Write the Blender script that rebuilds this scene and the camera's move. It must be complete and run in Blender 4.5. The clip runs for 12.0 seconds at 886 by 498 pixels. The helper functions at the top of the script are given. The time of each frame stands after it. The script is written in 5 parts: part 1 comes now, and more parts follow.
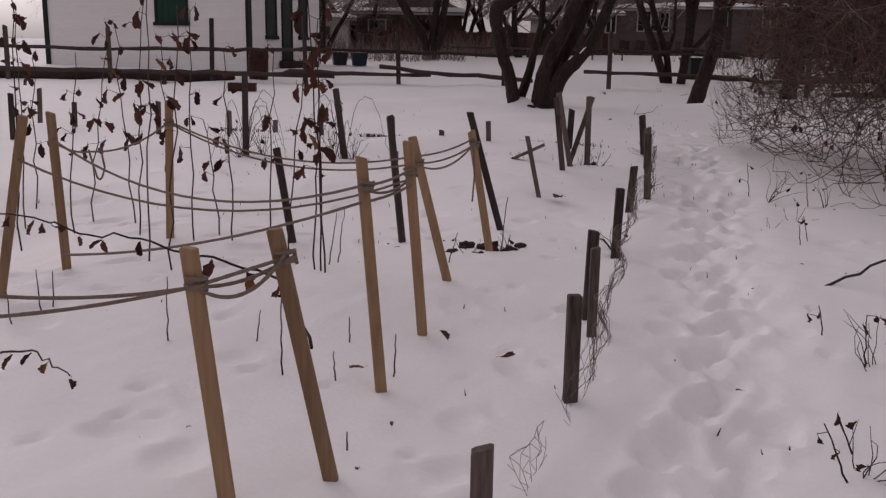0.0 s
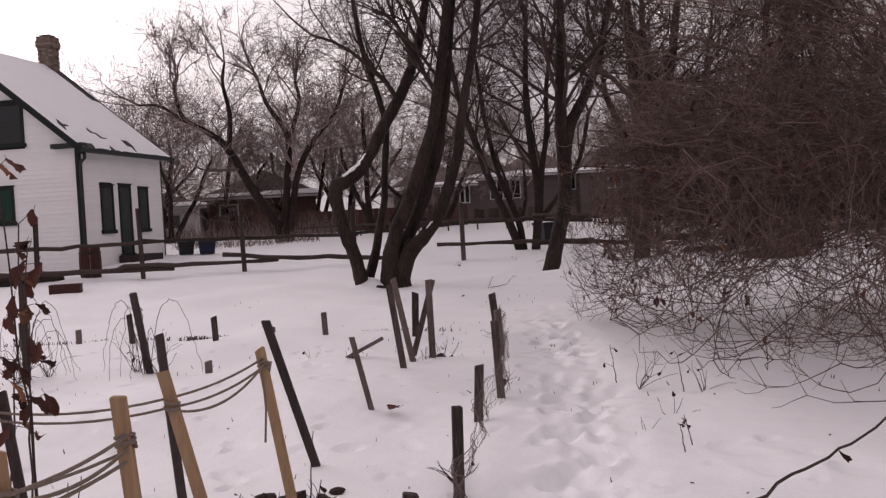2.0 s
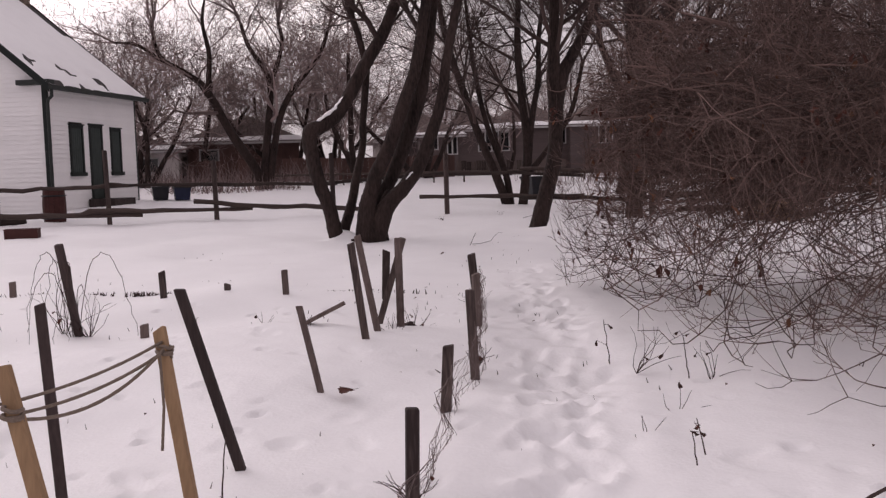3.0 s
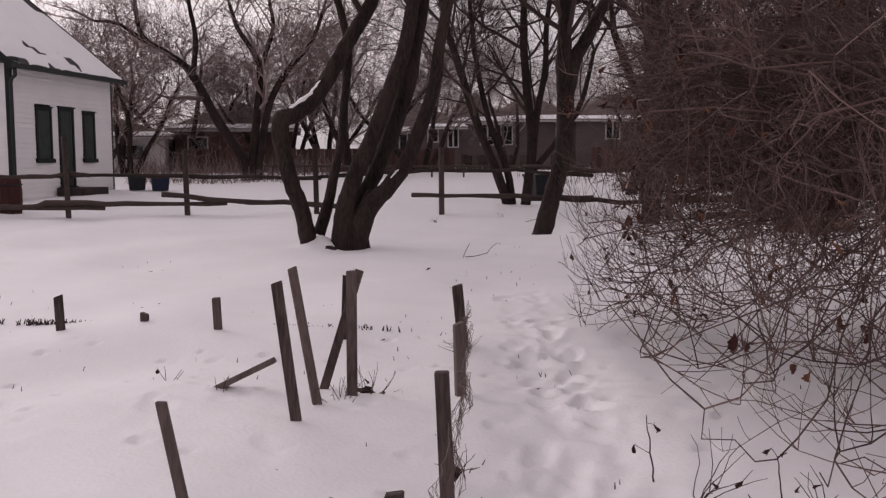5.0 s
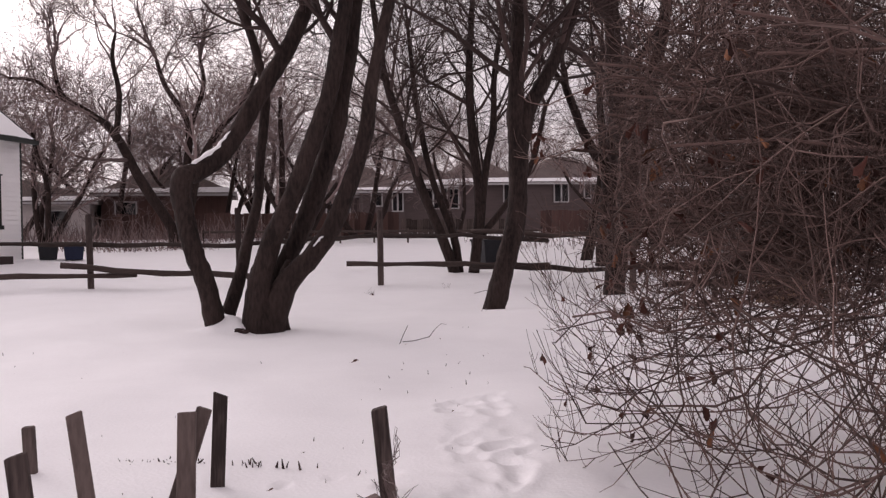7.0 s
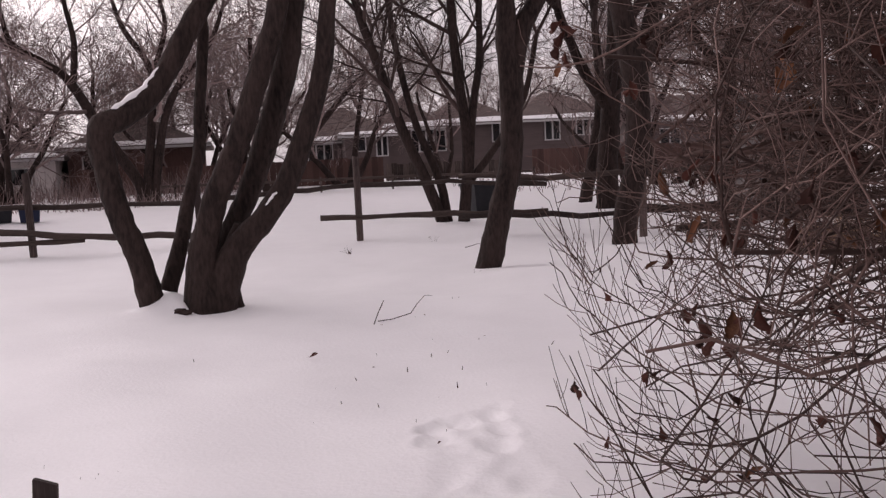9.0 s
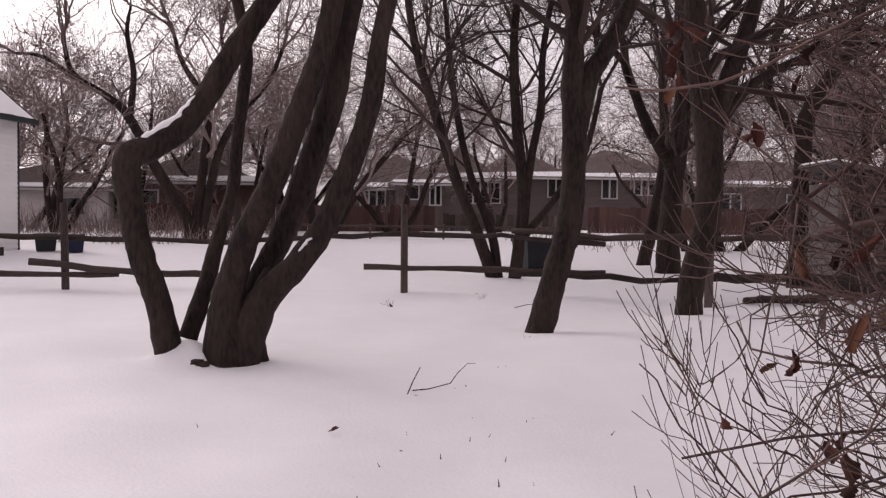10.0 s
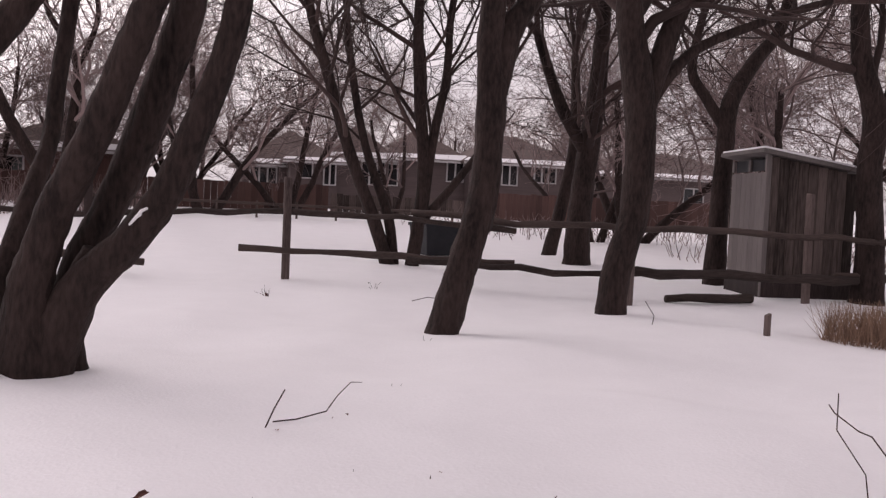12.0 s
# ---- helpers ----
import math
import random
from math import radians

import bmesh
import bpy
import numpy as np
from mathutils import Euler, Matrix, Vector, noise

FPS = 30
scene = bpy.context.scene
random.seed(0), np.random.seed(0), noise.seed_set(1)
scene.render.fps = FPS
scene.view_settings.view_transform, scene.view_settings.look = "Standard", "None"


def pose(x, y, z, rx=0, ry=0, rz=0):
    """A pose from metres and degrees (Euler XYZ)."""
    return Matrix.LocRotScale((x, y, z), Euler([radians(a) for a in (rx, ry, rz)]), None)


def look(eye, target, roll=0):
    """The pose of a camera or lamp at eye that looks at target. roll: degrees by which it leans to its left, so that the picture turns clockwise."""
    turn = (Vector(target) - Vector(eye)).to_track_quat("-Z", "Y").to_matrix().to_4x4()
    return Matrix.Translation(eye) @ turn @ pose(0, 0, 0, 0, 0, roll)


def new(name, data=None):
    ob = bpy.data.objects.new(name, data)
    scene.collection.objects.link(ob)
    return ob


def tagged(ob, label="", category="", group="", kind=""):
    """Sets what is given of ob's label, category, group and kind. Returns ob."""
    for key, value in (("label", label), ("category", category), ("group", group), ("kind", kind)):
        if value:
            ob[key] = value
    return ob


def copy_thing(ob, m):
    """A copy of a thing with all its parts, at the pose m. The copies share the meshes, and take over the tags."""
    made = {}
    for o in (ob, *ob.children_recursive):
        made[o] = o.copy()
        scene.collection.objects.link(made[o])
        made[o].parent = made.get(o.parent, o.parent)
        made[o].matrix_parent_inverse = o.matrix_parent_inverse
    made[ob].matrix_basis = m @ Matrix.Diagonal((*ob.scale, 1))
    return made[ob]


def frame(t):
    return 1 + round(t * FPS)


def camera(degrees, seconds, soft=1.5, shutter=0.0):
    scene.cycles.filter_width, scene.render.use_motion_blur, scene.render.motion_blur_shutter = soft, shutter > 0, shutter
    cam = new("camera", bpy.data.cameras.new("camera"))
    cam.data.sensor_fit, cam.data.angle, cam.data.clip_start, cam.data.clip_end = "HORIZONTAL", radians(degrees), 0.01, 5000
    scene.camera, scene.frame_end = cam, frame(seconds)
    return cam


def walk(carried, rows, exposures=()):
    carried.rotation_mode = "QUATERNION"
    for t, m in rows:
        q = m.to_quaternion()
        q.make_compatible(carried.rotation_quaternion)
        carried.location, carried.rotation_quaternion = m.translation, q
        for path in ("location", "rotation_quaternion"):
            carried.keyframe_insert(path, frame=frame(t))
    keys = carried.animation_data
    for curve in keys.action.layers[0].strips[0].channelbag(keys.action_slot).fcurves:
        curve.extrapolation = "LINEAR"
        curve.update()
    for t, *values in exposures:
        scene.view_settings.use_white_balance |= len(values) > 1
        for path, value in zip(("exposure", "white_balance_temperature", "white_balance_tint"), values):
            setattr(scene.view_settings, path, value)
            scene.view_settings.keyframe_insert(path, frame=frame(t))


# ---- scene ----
cam = camera(50.3, 12.0, soft=1.3)
PATH = [
    (0, (0.008, 0.052, 1.171), (0.013, 2.007, 0.748), 0.9),
    (0.5, (0.057, 0.296, 1.186), (0.207, 2.277, 0.959), -0.0),
    (1, (0.214, 0.551, 1.179), (0.374, 2.54, 1.037), -0.3),
    (1.5, (0.335, 0.875, 1.205), (0.457, 2.868, 1.091), -1.9),
    (2, (0.432, 1.296, 1.233), (0.712, 3.275, 1.165), -3.0),
    (2.5, (0.572, 1.792, 1.197), (0.951, 3.755, 1.138), -1.9),
    (3, (0.681, 2.254, 1.216), (0.983, 4.223, 1.045), -1.5),
    (3.2, (0.716, 2.449, 1.238), (0.996, 4.421, 1.051), -1.1),
    (4.8, (1.104, 4.044, 1.293), (1.367, 6.016, 1.089), -0.6),
    (5, (1.142, 4.208, 1.292), (1.442, 6.177, 1.104), -0.2),
    (5.5, (1.27, 4.681, 1.326), (1.468, 6.669, 1.244), -0.2),
    (6, (1.345, 5.139, 1.323), (1.583, 7.124, 1.268), 0.0),
    (6.5, (1.463, 5.648, 1.279), (1.885, 7.602, 1.229), -0.2),
    (8.3, (1.902, 7.342, 1.327), (2.263, 9.308, 1.26), -2.0),
    (8.5, (1.943, 7.498, 1.321), (2.328, 9.458, 1.225), -1.9),
    (9, (2.054, 7.969, 1.331), (2.479, 9.915, 1.156), -2.7),
    (9.5, (2.179, 8.408, 1.361), (2.55, 10.371, 1.264), -1.7),
    (10, (2.234, 8.806, 1.336), (2.56, 10.778, 1.271), 0.6),
    (10.5, (2.32, 9.22, 1.342), (2.795, 11.162, 1.294), 2.0),
    (11, (2.428, 9.647, 1.354), (2.867, 11.598, 1.309), 2.5),
    (11.5, (2.503, 10.089, 1.313), (2.937, 12.04, 1.247), 3.0),
    (12, (2.602, 10.525, 1.265), (3.146, 12.448, 1.173), 2.7),
]
walk(cam, [(t, look(eye, target, roll)) for t, eye, target, roll in PATH],
     exposures=[(0.0, -0.85, 6550, 20), (1.0, -0.53, 6550, 20), (1.5, -0.5, 6550, 20), (2.5, -0.12, 6550, 20), (3.2, -0.2, 6550, 20), (5.0, -0.36, 6550, 20), (6.0, -0.2, 6550, 20), (6.6, 0.05, 6550, 20), (8.5, -0.02, 6550, 20), (10.5, 0.1, 6550, 20), (12.0, 0.17, 6550, 20)])

# ---- sky and light: a flat winter overcast ----
SUN_AZ, SUN_EL = -35.0, 24.0
world = bpy.data.worlds.new("overcast")
scene.world = world
world.use_nodes = True
wt = world.node_tree
wt.nodes.clear()
w_out = wt.nodes.new("ShaderNodeOutputWorld")
w_bg = wt.nodes.new("ShaderNodeBackground")
w_sky = wt.nodes.new("ShaderNodeTexSky")
w_sky.sky_type, w_sky.sun_disc = "NISHITA", False
w_sky.sun_elevation, w_sky.sun_rotation = radians(SUN_EL), radians(SUN_AZ)
w_sky.air_density, w_sky.dust_density, w_sky.ozone_density = 1.0, 6.0, 1.0
w_hs = wt.nodes.new("ShaderNodeHueSaturation")
w_hs.inputs["Saturation"].default_value = 0.12
w_tc = wt.nodes.new("ShaderNodeTexCoord")
w_map = wt.nodes.new("ShaderNodeMapping")
w_map.inputs["Scale"].default_value = (2.0, 2.0, 6.0)
w_noise = wt.nodes.new("ShaderNodeTexNoise")
w_noise.inputs["Scale"].default_value, w_noise.inputs["Detail"].default_value = 1.6, 5.0
w_ramp = wt.nodes.new("ShaderNodeValToRGB")
w_ramp.color_ramp.elements[0].position, w_ramp.color_ramp.elements[0].color = 0.3, (0.80, 0.77, 0.79, 1)
w_ramp.color_ramp.elements[1].position, w_ramp.color_ramp.elements[1].color = 0.68, (1.12, 1.08, 1.06, 1)
w_mul = wt.nodes.new("ShaderNodeMixRGB")
w_mul.blend_type, w_mul.inputs[0].default_value = "MULTIPLY", 1.0
wt.links.new(w_sky.outputs[0], w_hs.inputs["Color"])
wt.links.new(w_tc.outputs["Generated"], w_map.inputs["Vector"])
wt.links.new(w_map.outputs[0], w_noise.inputs["Vector"])
wt.links.new(w_noise.outputs["Fac"], w_ramp.inputs["Fac"])
w_even = wt.nodes.new("ShaderNodeMixRGB")
w_even.inputs[0].default_value = 0.6
w_even.inputs[2].default_value = (5.2, 5.0, 5.05, 1)
wt.links.new(w_hs.outputs[0], w_even.inputs[1])
wt.links.new(w_even.outputs[0], w_mul.inputs[1])
wt.links.new(w_ramp.outputs["Color"], w_mul.inputs[2])
w_xyz = wt.nodes.new("ShaderNodeSeparateXYZ")
wt.links.new(w_tc.outputs["Generated"], w_xyz.inputs[0])
w_grad = wt.nodes.new("ShaderNodeMapRange")
w_grad.inputs["From Min"].default_value, w_grad.inputs["From Max"].default_value = 0.1, 0.8
w_grad.inputs["To Min"].default_value, w_grad.inputs["To Max"].default_value = 1.4, 1.5
wt.links.new(w_xyz.outputs["Z"], w_grad.inputs["Value"])
w_dome = wt.nodes.new("ShaderNodeMixRGB")
w_dome.blend_type, w_dome.inputs[0].default_value = "MULTIPLY", 1.0
wt.links.new(w_mul.outputs[0], w_dome.inputs[1])
wt.links.new(w_grad.outputs[0], w_dome.inputs[2])
wt.links.new(w_dome.outputs[0], w_bg.inputs["Color"])
w_bg.inputs["Strength"].default_value = 0.12
wt.links.new(w_bg.outputs[0], w_out.inputs["Surface"])

sun_data = bpy.data.lights.new("sun", "SUN")
sun_data.energy, sun_data.angle, sun_data.color = 0.3, radians(60), (1.0, 0.95, 0.9)
sun = new("sun", sun_data)
_a, _e = radians(SUN_AZ), radians(SUN_EL)
sun.matrix_world = look((40 * math.sin(_a) * math.cos(_e), 40 * math.cos(_a) * math.cos(_e), 40 * math.sin(_e)), (0, 0, 0))


# ---- materials ----
def material(name, base, rough=0.8, vary=0.25, scale=6.0, fine=60.0, bump=0.3, bump_dist=0.01, stretch=(1, 1, 1), tint=None, metal=0.0, island=0.0):
    """A plain surface with colour variation at two scales and fine relief."""
    m = bpy.data.materials.new(name)
    m.use_nodes = True
    n, k = m.node_tree.nodes, m.node_tree.links
    bsdf = n["Principled BSDF"]
    bsdf.inputs["Roughness"].default_value, bsdf.inputs["Metallic"].default_value = rough, metal
    bsdf.inputs["Specular IOR Level"].default_value = 0.22
    tc = n.new("ShaderNodeTexCoord")
    mp = n.new("ShaderNodeMapping")
    mp.inputs["Scale"].default_value = stretch
    k.new(tc.outputs["Object"], mp.inputs["Vector"])
    big, small = n.new("ShaderNodeTexNoise"), n.new("ShaderNodeTexNoise")
    big.inputs["Scale"].default_value, big.inputs["Detail"].default_value = scale, 4
    small.inputs["Scale"].default_value, small.inputs["Detail"].default_value = fine, 6
    for t in (big, small):
        k.new(mp.outputs[0], t.inputs["Vector"])
    add = n.new("ShaderNodeMath")
    add.operation = "ADD"
    k.new(big.outputs["Fac"], add.inputs[0])
    k.new(small.outputs["Fac"], add.inputs[1])
    half = n.new("ShaderNodeMath")
    half.operation, half.inputs[1].default_value = "MULTIPLY", 0.5
    k.new(add.outputs[0], half.inputs[0])
    fac = half.outputs[0]
    if island:
        info, geo = n.new("ShaderNodeObjectInfo"), n.new("ShaderNodeNewGeometry")
        both = n.new("ShaderNodeMath")
        both.operation = "ADD"
        k.new(info.outputs["Random"], both.inputs[0])
        k.new(geo.outputs["Random Per Island"], both.inputs[1])
        frac = n.new("ShaderNodeMath")
        frac.operation = "FRACT"
        k.new(both.outputs[0], frac.inputs[0])
        mad = n.new("ShaderNodeMath")
        mad.operation, mad.inputs[1].default_value, mad.inputs[2].default_value = "MULTIPLY_ADD", island, -island / 2
        k.new(frac.outputs[0], mad.inputs[0])
        plus = n.new("ShaderNodeMath")
        plus.operation = "ADD"
        k.new(fac, plus.inputs[0])
        k.new(mad.outputs[0], plus.inputs[1])
        fac = plus.outputs[0]
    ramp = n.new("ShaderNodeValToRGB")
    other = tint or base
    lo = [max(0.0, c * (1 - vary)) for c in other]
    hi = [min(1.0, c * (1 + vary)) for c in base]
    ramp.color_ramp.elements[0].position, ramp.color_ramp.elements[0].color = 0.32, (*lo, 1)
    ramp.color_ramp.elements[1].position, ramp.color_ramp.elements[1].color = 0.68, (*hi, 1)
    k.new(fac, ramp.inputs["Fac"])
    k.new(ramp.outputs["Color"], bsdf.inputs["Base Color"])
    if bump:
        bp = n.new("ShaderNodeBump")
        bp.inputs["Strength"].default_value, bp.inputs["Distance"].default_value = bump, bump_dist
        k.new(half.outputs[0], bp.inputs["Height"])
        k.new(bp.outputs["Normal"], bsdf.inputs["Normal"])
    return m


SNOW = material("snow", (0.86, 0.845, 0.86), 0.65, 0.03, 2.5, 45.0, 0.35, 0.02)
WOOD_GREY = material("weathered_wood", (0.102, 0.076, 0.070), 0.85, 0.45, 8, 70, 0.6, 0.006, (1, 1, 0.12), tint=(0.06, 0.042, 0.04), island=0.35)
WOOD_DARK = material("dark_wood", (0.045, 0.032, 0.031), 0.8, 0.45, 8, 70, 0.6, 0.006, (1, 1, 0.12), island=0.3)
WOOD_YELLOW = material("new_lumber", (0.285, 0.182, 0.105), 0.7, 0.22, 6, 60, 0.35, 0.004, (1, 1, 0.08), tint=(0.23, 0.14, 0.08), island=0.25)
RAIL = material("rail_wood", (0.05, 0.036, 0.032), 0.85, 0.5, 6, 60, 0.7, 0.01, (0.12, 1, 1), island=0.3)
BARK = material("bark", (0.034, 0.0225, 0.020), 0.92, 0.55, 5, 34, 1.0, 0.035, (1, 1, 0.3), tint=(0.017, 0.011, 0.010))
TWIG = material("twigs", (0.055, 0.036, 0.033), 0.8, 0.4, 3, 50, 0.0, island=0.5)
# paler, greyer twigs: distance haze put into the colour of far crowns and brush
TWIG_HAZED = material("hazed_far_twigs", (0.20, 0.148, 0.142), 0.85, 0.4, 0.6, 20, 0.0, island=0.5)
TWIG_BUSH = material("bush_twigs", (0.118, 0.076, 0.067), 0.75, 0.45, 3, 50, 0.0, island=0.7)
LEAF = material("dead_leaf", (0.066, 0.025, 0.019), 0.75, 0.5, 25, 150, 0.4, 0.003, island=0.6)
LEAF_TAN = material("tan_leaf", (0.15, 0.066, 0.036), 0.75, 0.4, 25, 150, 0.4, 0.003, island=0.5)
ROPE = material("sisal_rope", (0.18, 0.138, 0.112), 0.9, 0.3, 90, 300, 0.8, 0.003)
WIRE = material("rusty_wire", (0.13, 0.095, 0.09), 0.6, 0.4, 20, 100, 0.0, metal=0.4)
SIDING = material("white_siding", (0.80, 0.78, 0.78), 0.6, 0.05, 1.2, 20, 0.2, 0.003, (0.2, 1, 1), island=0.15)
GREEN = material("green_paint", (0.010, 0.0135, 0.0125), 0.55, 0.25, 5, 50, 0.2, 0.003)
GREEN_BRIGHT = material("green_shutter_paint", (0.007, 0.036, 0.023), 0.55, 0.2, 5, 50, 0.2, 0.003)
GREEN_GREY = material("grey_green_paint", (0.034, 0.043, 0.040), 0.6, 0.25, 5, 50, 0.2, 0.003)
TRIM_DARK = material("dark_trim", (0.030, 0.034, 0.032), 0.6, 0.3, 5, 40, 0.2, 0.003)
SHINGLE = material("dark_shingles", (0.05, 0.045, 0.045), 0.9, 0.35, 3, 40, 0.6, 0.01, island=0.3)
BRICK = material("chimney_brick", (0.19, 0.142, 0.118), 0.9, 0.3, 5, 40, 0.5, 0.008, island=0.5)
STONE = material("foundation_stone", (0.16, 0.14, 0.14), 0.9, 0.4, 3, 20, 0.8, 0.02)
CRATE = material("red_brown_crate", (0.060, 0.022, 0.020), 0.75, 0.3, 6, 60, 0.3, 0.004)
BLACK = material("black_plastic", (0.018, 0.018, 0.022), 0.5, 0.3, 6, 60, 0.2, 0.003)
BLUE = material("blue_plastic", (0.012, 0.016, 0.04), 0.5, 0.2, 6, 60, 0.2, 0.003)
GREYBOARD = material("grey_boards", (0.092, 0.070, 0.064), 0.85, 0.6, 4, 40, 0.6, 0.008, (1, 1, 0.1), tint=(0.06, 0.044, 0.038), island=0.3)
PALEBOARD = material("pale_boards", (0.15, 0.13, 0.126), 0.85, 0.2, 4, 40, 0.5, 0.008, (1, 1, 0.1), island=0.15)
HOUSE_GREY = material("far_house_siding", (0.105, 0.080, 0.078), 0.8, 0.2, 0.6, 8, 0.3, 0.01, (0.2, 0.2, 4))
HOUSE_TAN = material("pale_stucco", (0.56, 0.51, 0.50), 0.85, 0.15, 0.6, 8, 0.3, 0.01)
ROOF_FAR = material("brown_shingle_roof", (0.125, 0.096, 0.090), 0.9, 0.25, 1.0, 12, 0.4, 0.01)
FENCE_BROWN = material("brown_board_fence", (0.085, 0.048, 0.042), 0.85, 0.35, 1.0, 12, 0.4, 0.01, (1, 1, 0.1), island=0.4)
WHITE_TRIM = material("white_trim", (0.42, 0.40, 0.40), 0.6, 0.06, 3, 30, 0.1, 0.003)
REED = material("dry_grass", (0.24, 0.155, 0.11), 0.9, 0.3, 3, 30, 0.0, island=0.5)
CHARRED = material("charred_soil", (0.035, 0.022, 0.020), 0.95, 0.4, 8, 60, 0.8, 0.01)


def glass_material():
    m = bpy.data.materials.new("window_glass")
    m.use_nodes = True
    b = m.node_tree.nodes["Principled BSDF"]
    b.inputs["Base Color"].default_value = (0.01, 0.01, 0.012, 1)
    b.inputs["Roughness"].default_value = 0.08
    return m


GLASS = glass_material()


# ---- mesh tools ----
class Build:
    """Collects vertices and faces for one mesh."""

    def __init__(self):
        self.v, self.f = [], []

    def box(self, c, size, m=None):
        hx, hy, hz = size[0] / 2, size[1] / 2, size[2] / 2
        i = len(self.v)
        for sx, sy, sz in ((-1, -1, -1), (1, -1, -1), (1, 1, -1), (-1, 1, -1), (-1, -1, 1), (1, -1, 1), (1, 1, 1), (-1, 1, 1)):
            p = Vector((sx * hx, sy * hy, sz * hz))
            if m is not None:
                p = m @ p
            self.v.append((p[0] + c[0], p[1] + c[1], p[2] + c[2]))
        self.f += [(i, i + 3, i + 2, i + 1), (i + 4, i + 5, i + 6, i + 7), (i, i + 1, i + 5, i + 4), (i + 1, i + 2, i + 6, i + 5), (i + 2, i + 3, i + 7, i + 6), (i + 3, i, i + 4, i + 7)]

    def stake(self, p, q, w, d, yaw=0.0, bevel=0.12, slant=0.0):
        """A squared timber from p to q with chamfered long edges and an uneven sawn end."""
        p, q = Vector(p), Vector(q)
        axis = (q - p).normalized()
        side = Vector((math.cos(yaw), math.sin(yaw), 0))
        side = (side - axis * side.dot(axis)).normalized()
        deep = axis.cross(side)
        b = bevel * min(w, d)
        ring = [(-w / 2 + b, -d / 2), (w / 2 - b, -d / 2), (w / 2, -d / 2 + b), (w / 2, d / 2 - b), (w / 2 - b, d / 2), (-w / 2 + b, d / 2), (-w / 2, d / 2 - b), (-w / 2, -d / 2 + b)]
        i = len(self.v)
        for k, (c, s) in enumerate(((p, 1.0), (p.lerp(q, 0.5), 1.0), (q - axis * b, 1.0), (q, 0.82))):
            for x, y in ring:
                lift = axis * (slant * x) if k >= 2 else Vector()
                self.v.append(tuple(c + side * (x * s) + deep * (y * s) + lift))
        for r in range(3):
            for j in range(8):
                a, c2 = i + r * 8 + j, i + r * 8 + (j + 1) % 8
                self.f.append((a, c2, c2 + 8, a + 8))
        self.f += [tuple(i + 7 - j for j in range(8)), tuple(i + 24 + j for j in range(8))]

    def tube(self, pts, radii, n=5, caps=True, rough=0.0, rng=random):
        pts = [Vector(p) for p in pts]
        i = len(self.v)
        last = len(pts) - 1
        t0 = (pts[1] - pts[0]).normalized()
        up = Vector((0.31, 0.77, 0.23)) if abs(t0.z) > 0.8 else Vector((0.1, 0.05, 1))
        a = up.cross(t0).normalized()
        for k, p in enumerate(pts):
            t = (pts[min(k + 1, last)] - pts[max(k - 1, 0)]).normalized()
            a = (a - t * a.dot(t)).normalized()
            b = t.cross(a)
            for j in range(n):
                w = 2 * math.pi * j / n
                r = radii[k] * (1 + (rng.uniform(-rough, rough) if rough else 0))
                self.v.append(tuple(p + a * (math.cos(w) * r) + b * (math.sin(w) * r)))
        for k in range(last):
            for j in range(n):
                x, y = i + k * n + j, i + k * n + (j + 1) % n
                self.f.append((x, y, y + n, x + n))
        if caps:
            self.f += [tuple(i + n - 1 - j for j in range(n)), tuple(i + last * n + j for j in range(n))]

    def poly(self, pts):
        i = len(self.v)
        self.v += [tuple(p) for p in pts]
        self.f.append(tuple(range(i, i + len(pts))))

    def slab(self, pts, thick):
        """A flat polygon given thickness along its normal, downwards."""
        pts = [Vector(p) for p in pts]
        nrm = (pts[1] - pts[0]).cross(pts[2] - pts[0]).normalized()
        i, n = len(self.v), len(pts)
        self.v += [tuple(p) for p in pts] + [tuple(p - nrm * thick) for p in pts]
        self.f += [tuple(range(i, i + n)), tuple(i + 2 * n - 1 - j for j in range(n))]
        self.f += [(i + (j + 1) % n, i + j, i + n + j, i + n + (j + 1) % n) for j in range(n)]

    def mesh(self, name, mat, smooth=False):
        me = bpy.data.meshes.new(name)
        me.from_pydata(self.v, [], self.f)
        if smooth:
            me.polygons.foreach_set("use_smooth", [True] * len(me.polygons))
        me.materials.append(mat)
        me.update()
        return me


def part(name, b, mat, parent, label="", smooth=False):
    ob = new(name, b.mesh(name, mat, smooth) if isinstance(b, Build) else b)
    ob.parent = parent
    if label:
        ob["label"] = label
    return ob


def thing(name, m, label, category, group="", kind=""):
    ob = new(name)
    ob.empty_display_size = 0.2
    ob.matrix_world = m
    return tagged(ob, label, category, group, kind)


def single(name, b, mat, m, label, category, group="", kind="", smooth=False):
    ob = new(name, b.mesh(name, mat, smooth))
    ob.matrix_world = m
    return tagged(ob, label, category, group, kind)


# ---- ground ----
GY = np.array([-60, 2.6, 4, 5.5, 7.3, 9, 11.2, 14, 17, 24, 32, 45, 70, 200, 4000], float)
GZ = np.array([-0.11, -0.11, -0.08, -0.04, 0.02, 0.04, 0.05, 0.1, 0.14, 0.17, 0.42, 0.8, 0.95, 1.0, 1.0], float)
FX = np.array([-0.9, 0.13, 0.48, 0.70, 1.03, 1.39, 1.68, 1.97, 2.20, 2.7, 3.3])
FY = np.array([0.0, 2.44, 3.30, 4.2, 5.5, 6.8, 7.65, 9.1, 10.4, 13.5, 17.0])


def gz(x, y):
    """The even level of the snow."""
    return float(np.mean(np.interp([y - 0.8, y - 0.4, y, y + 0.4, y + 0.8], GY, GZ)))


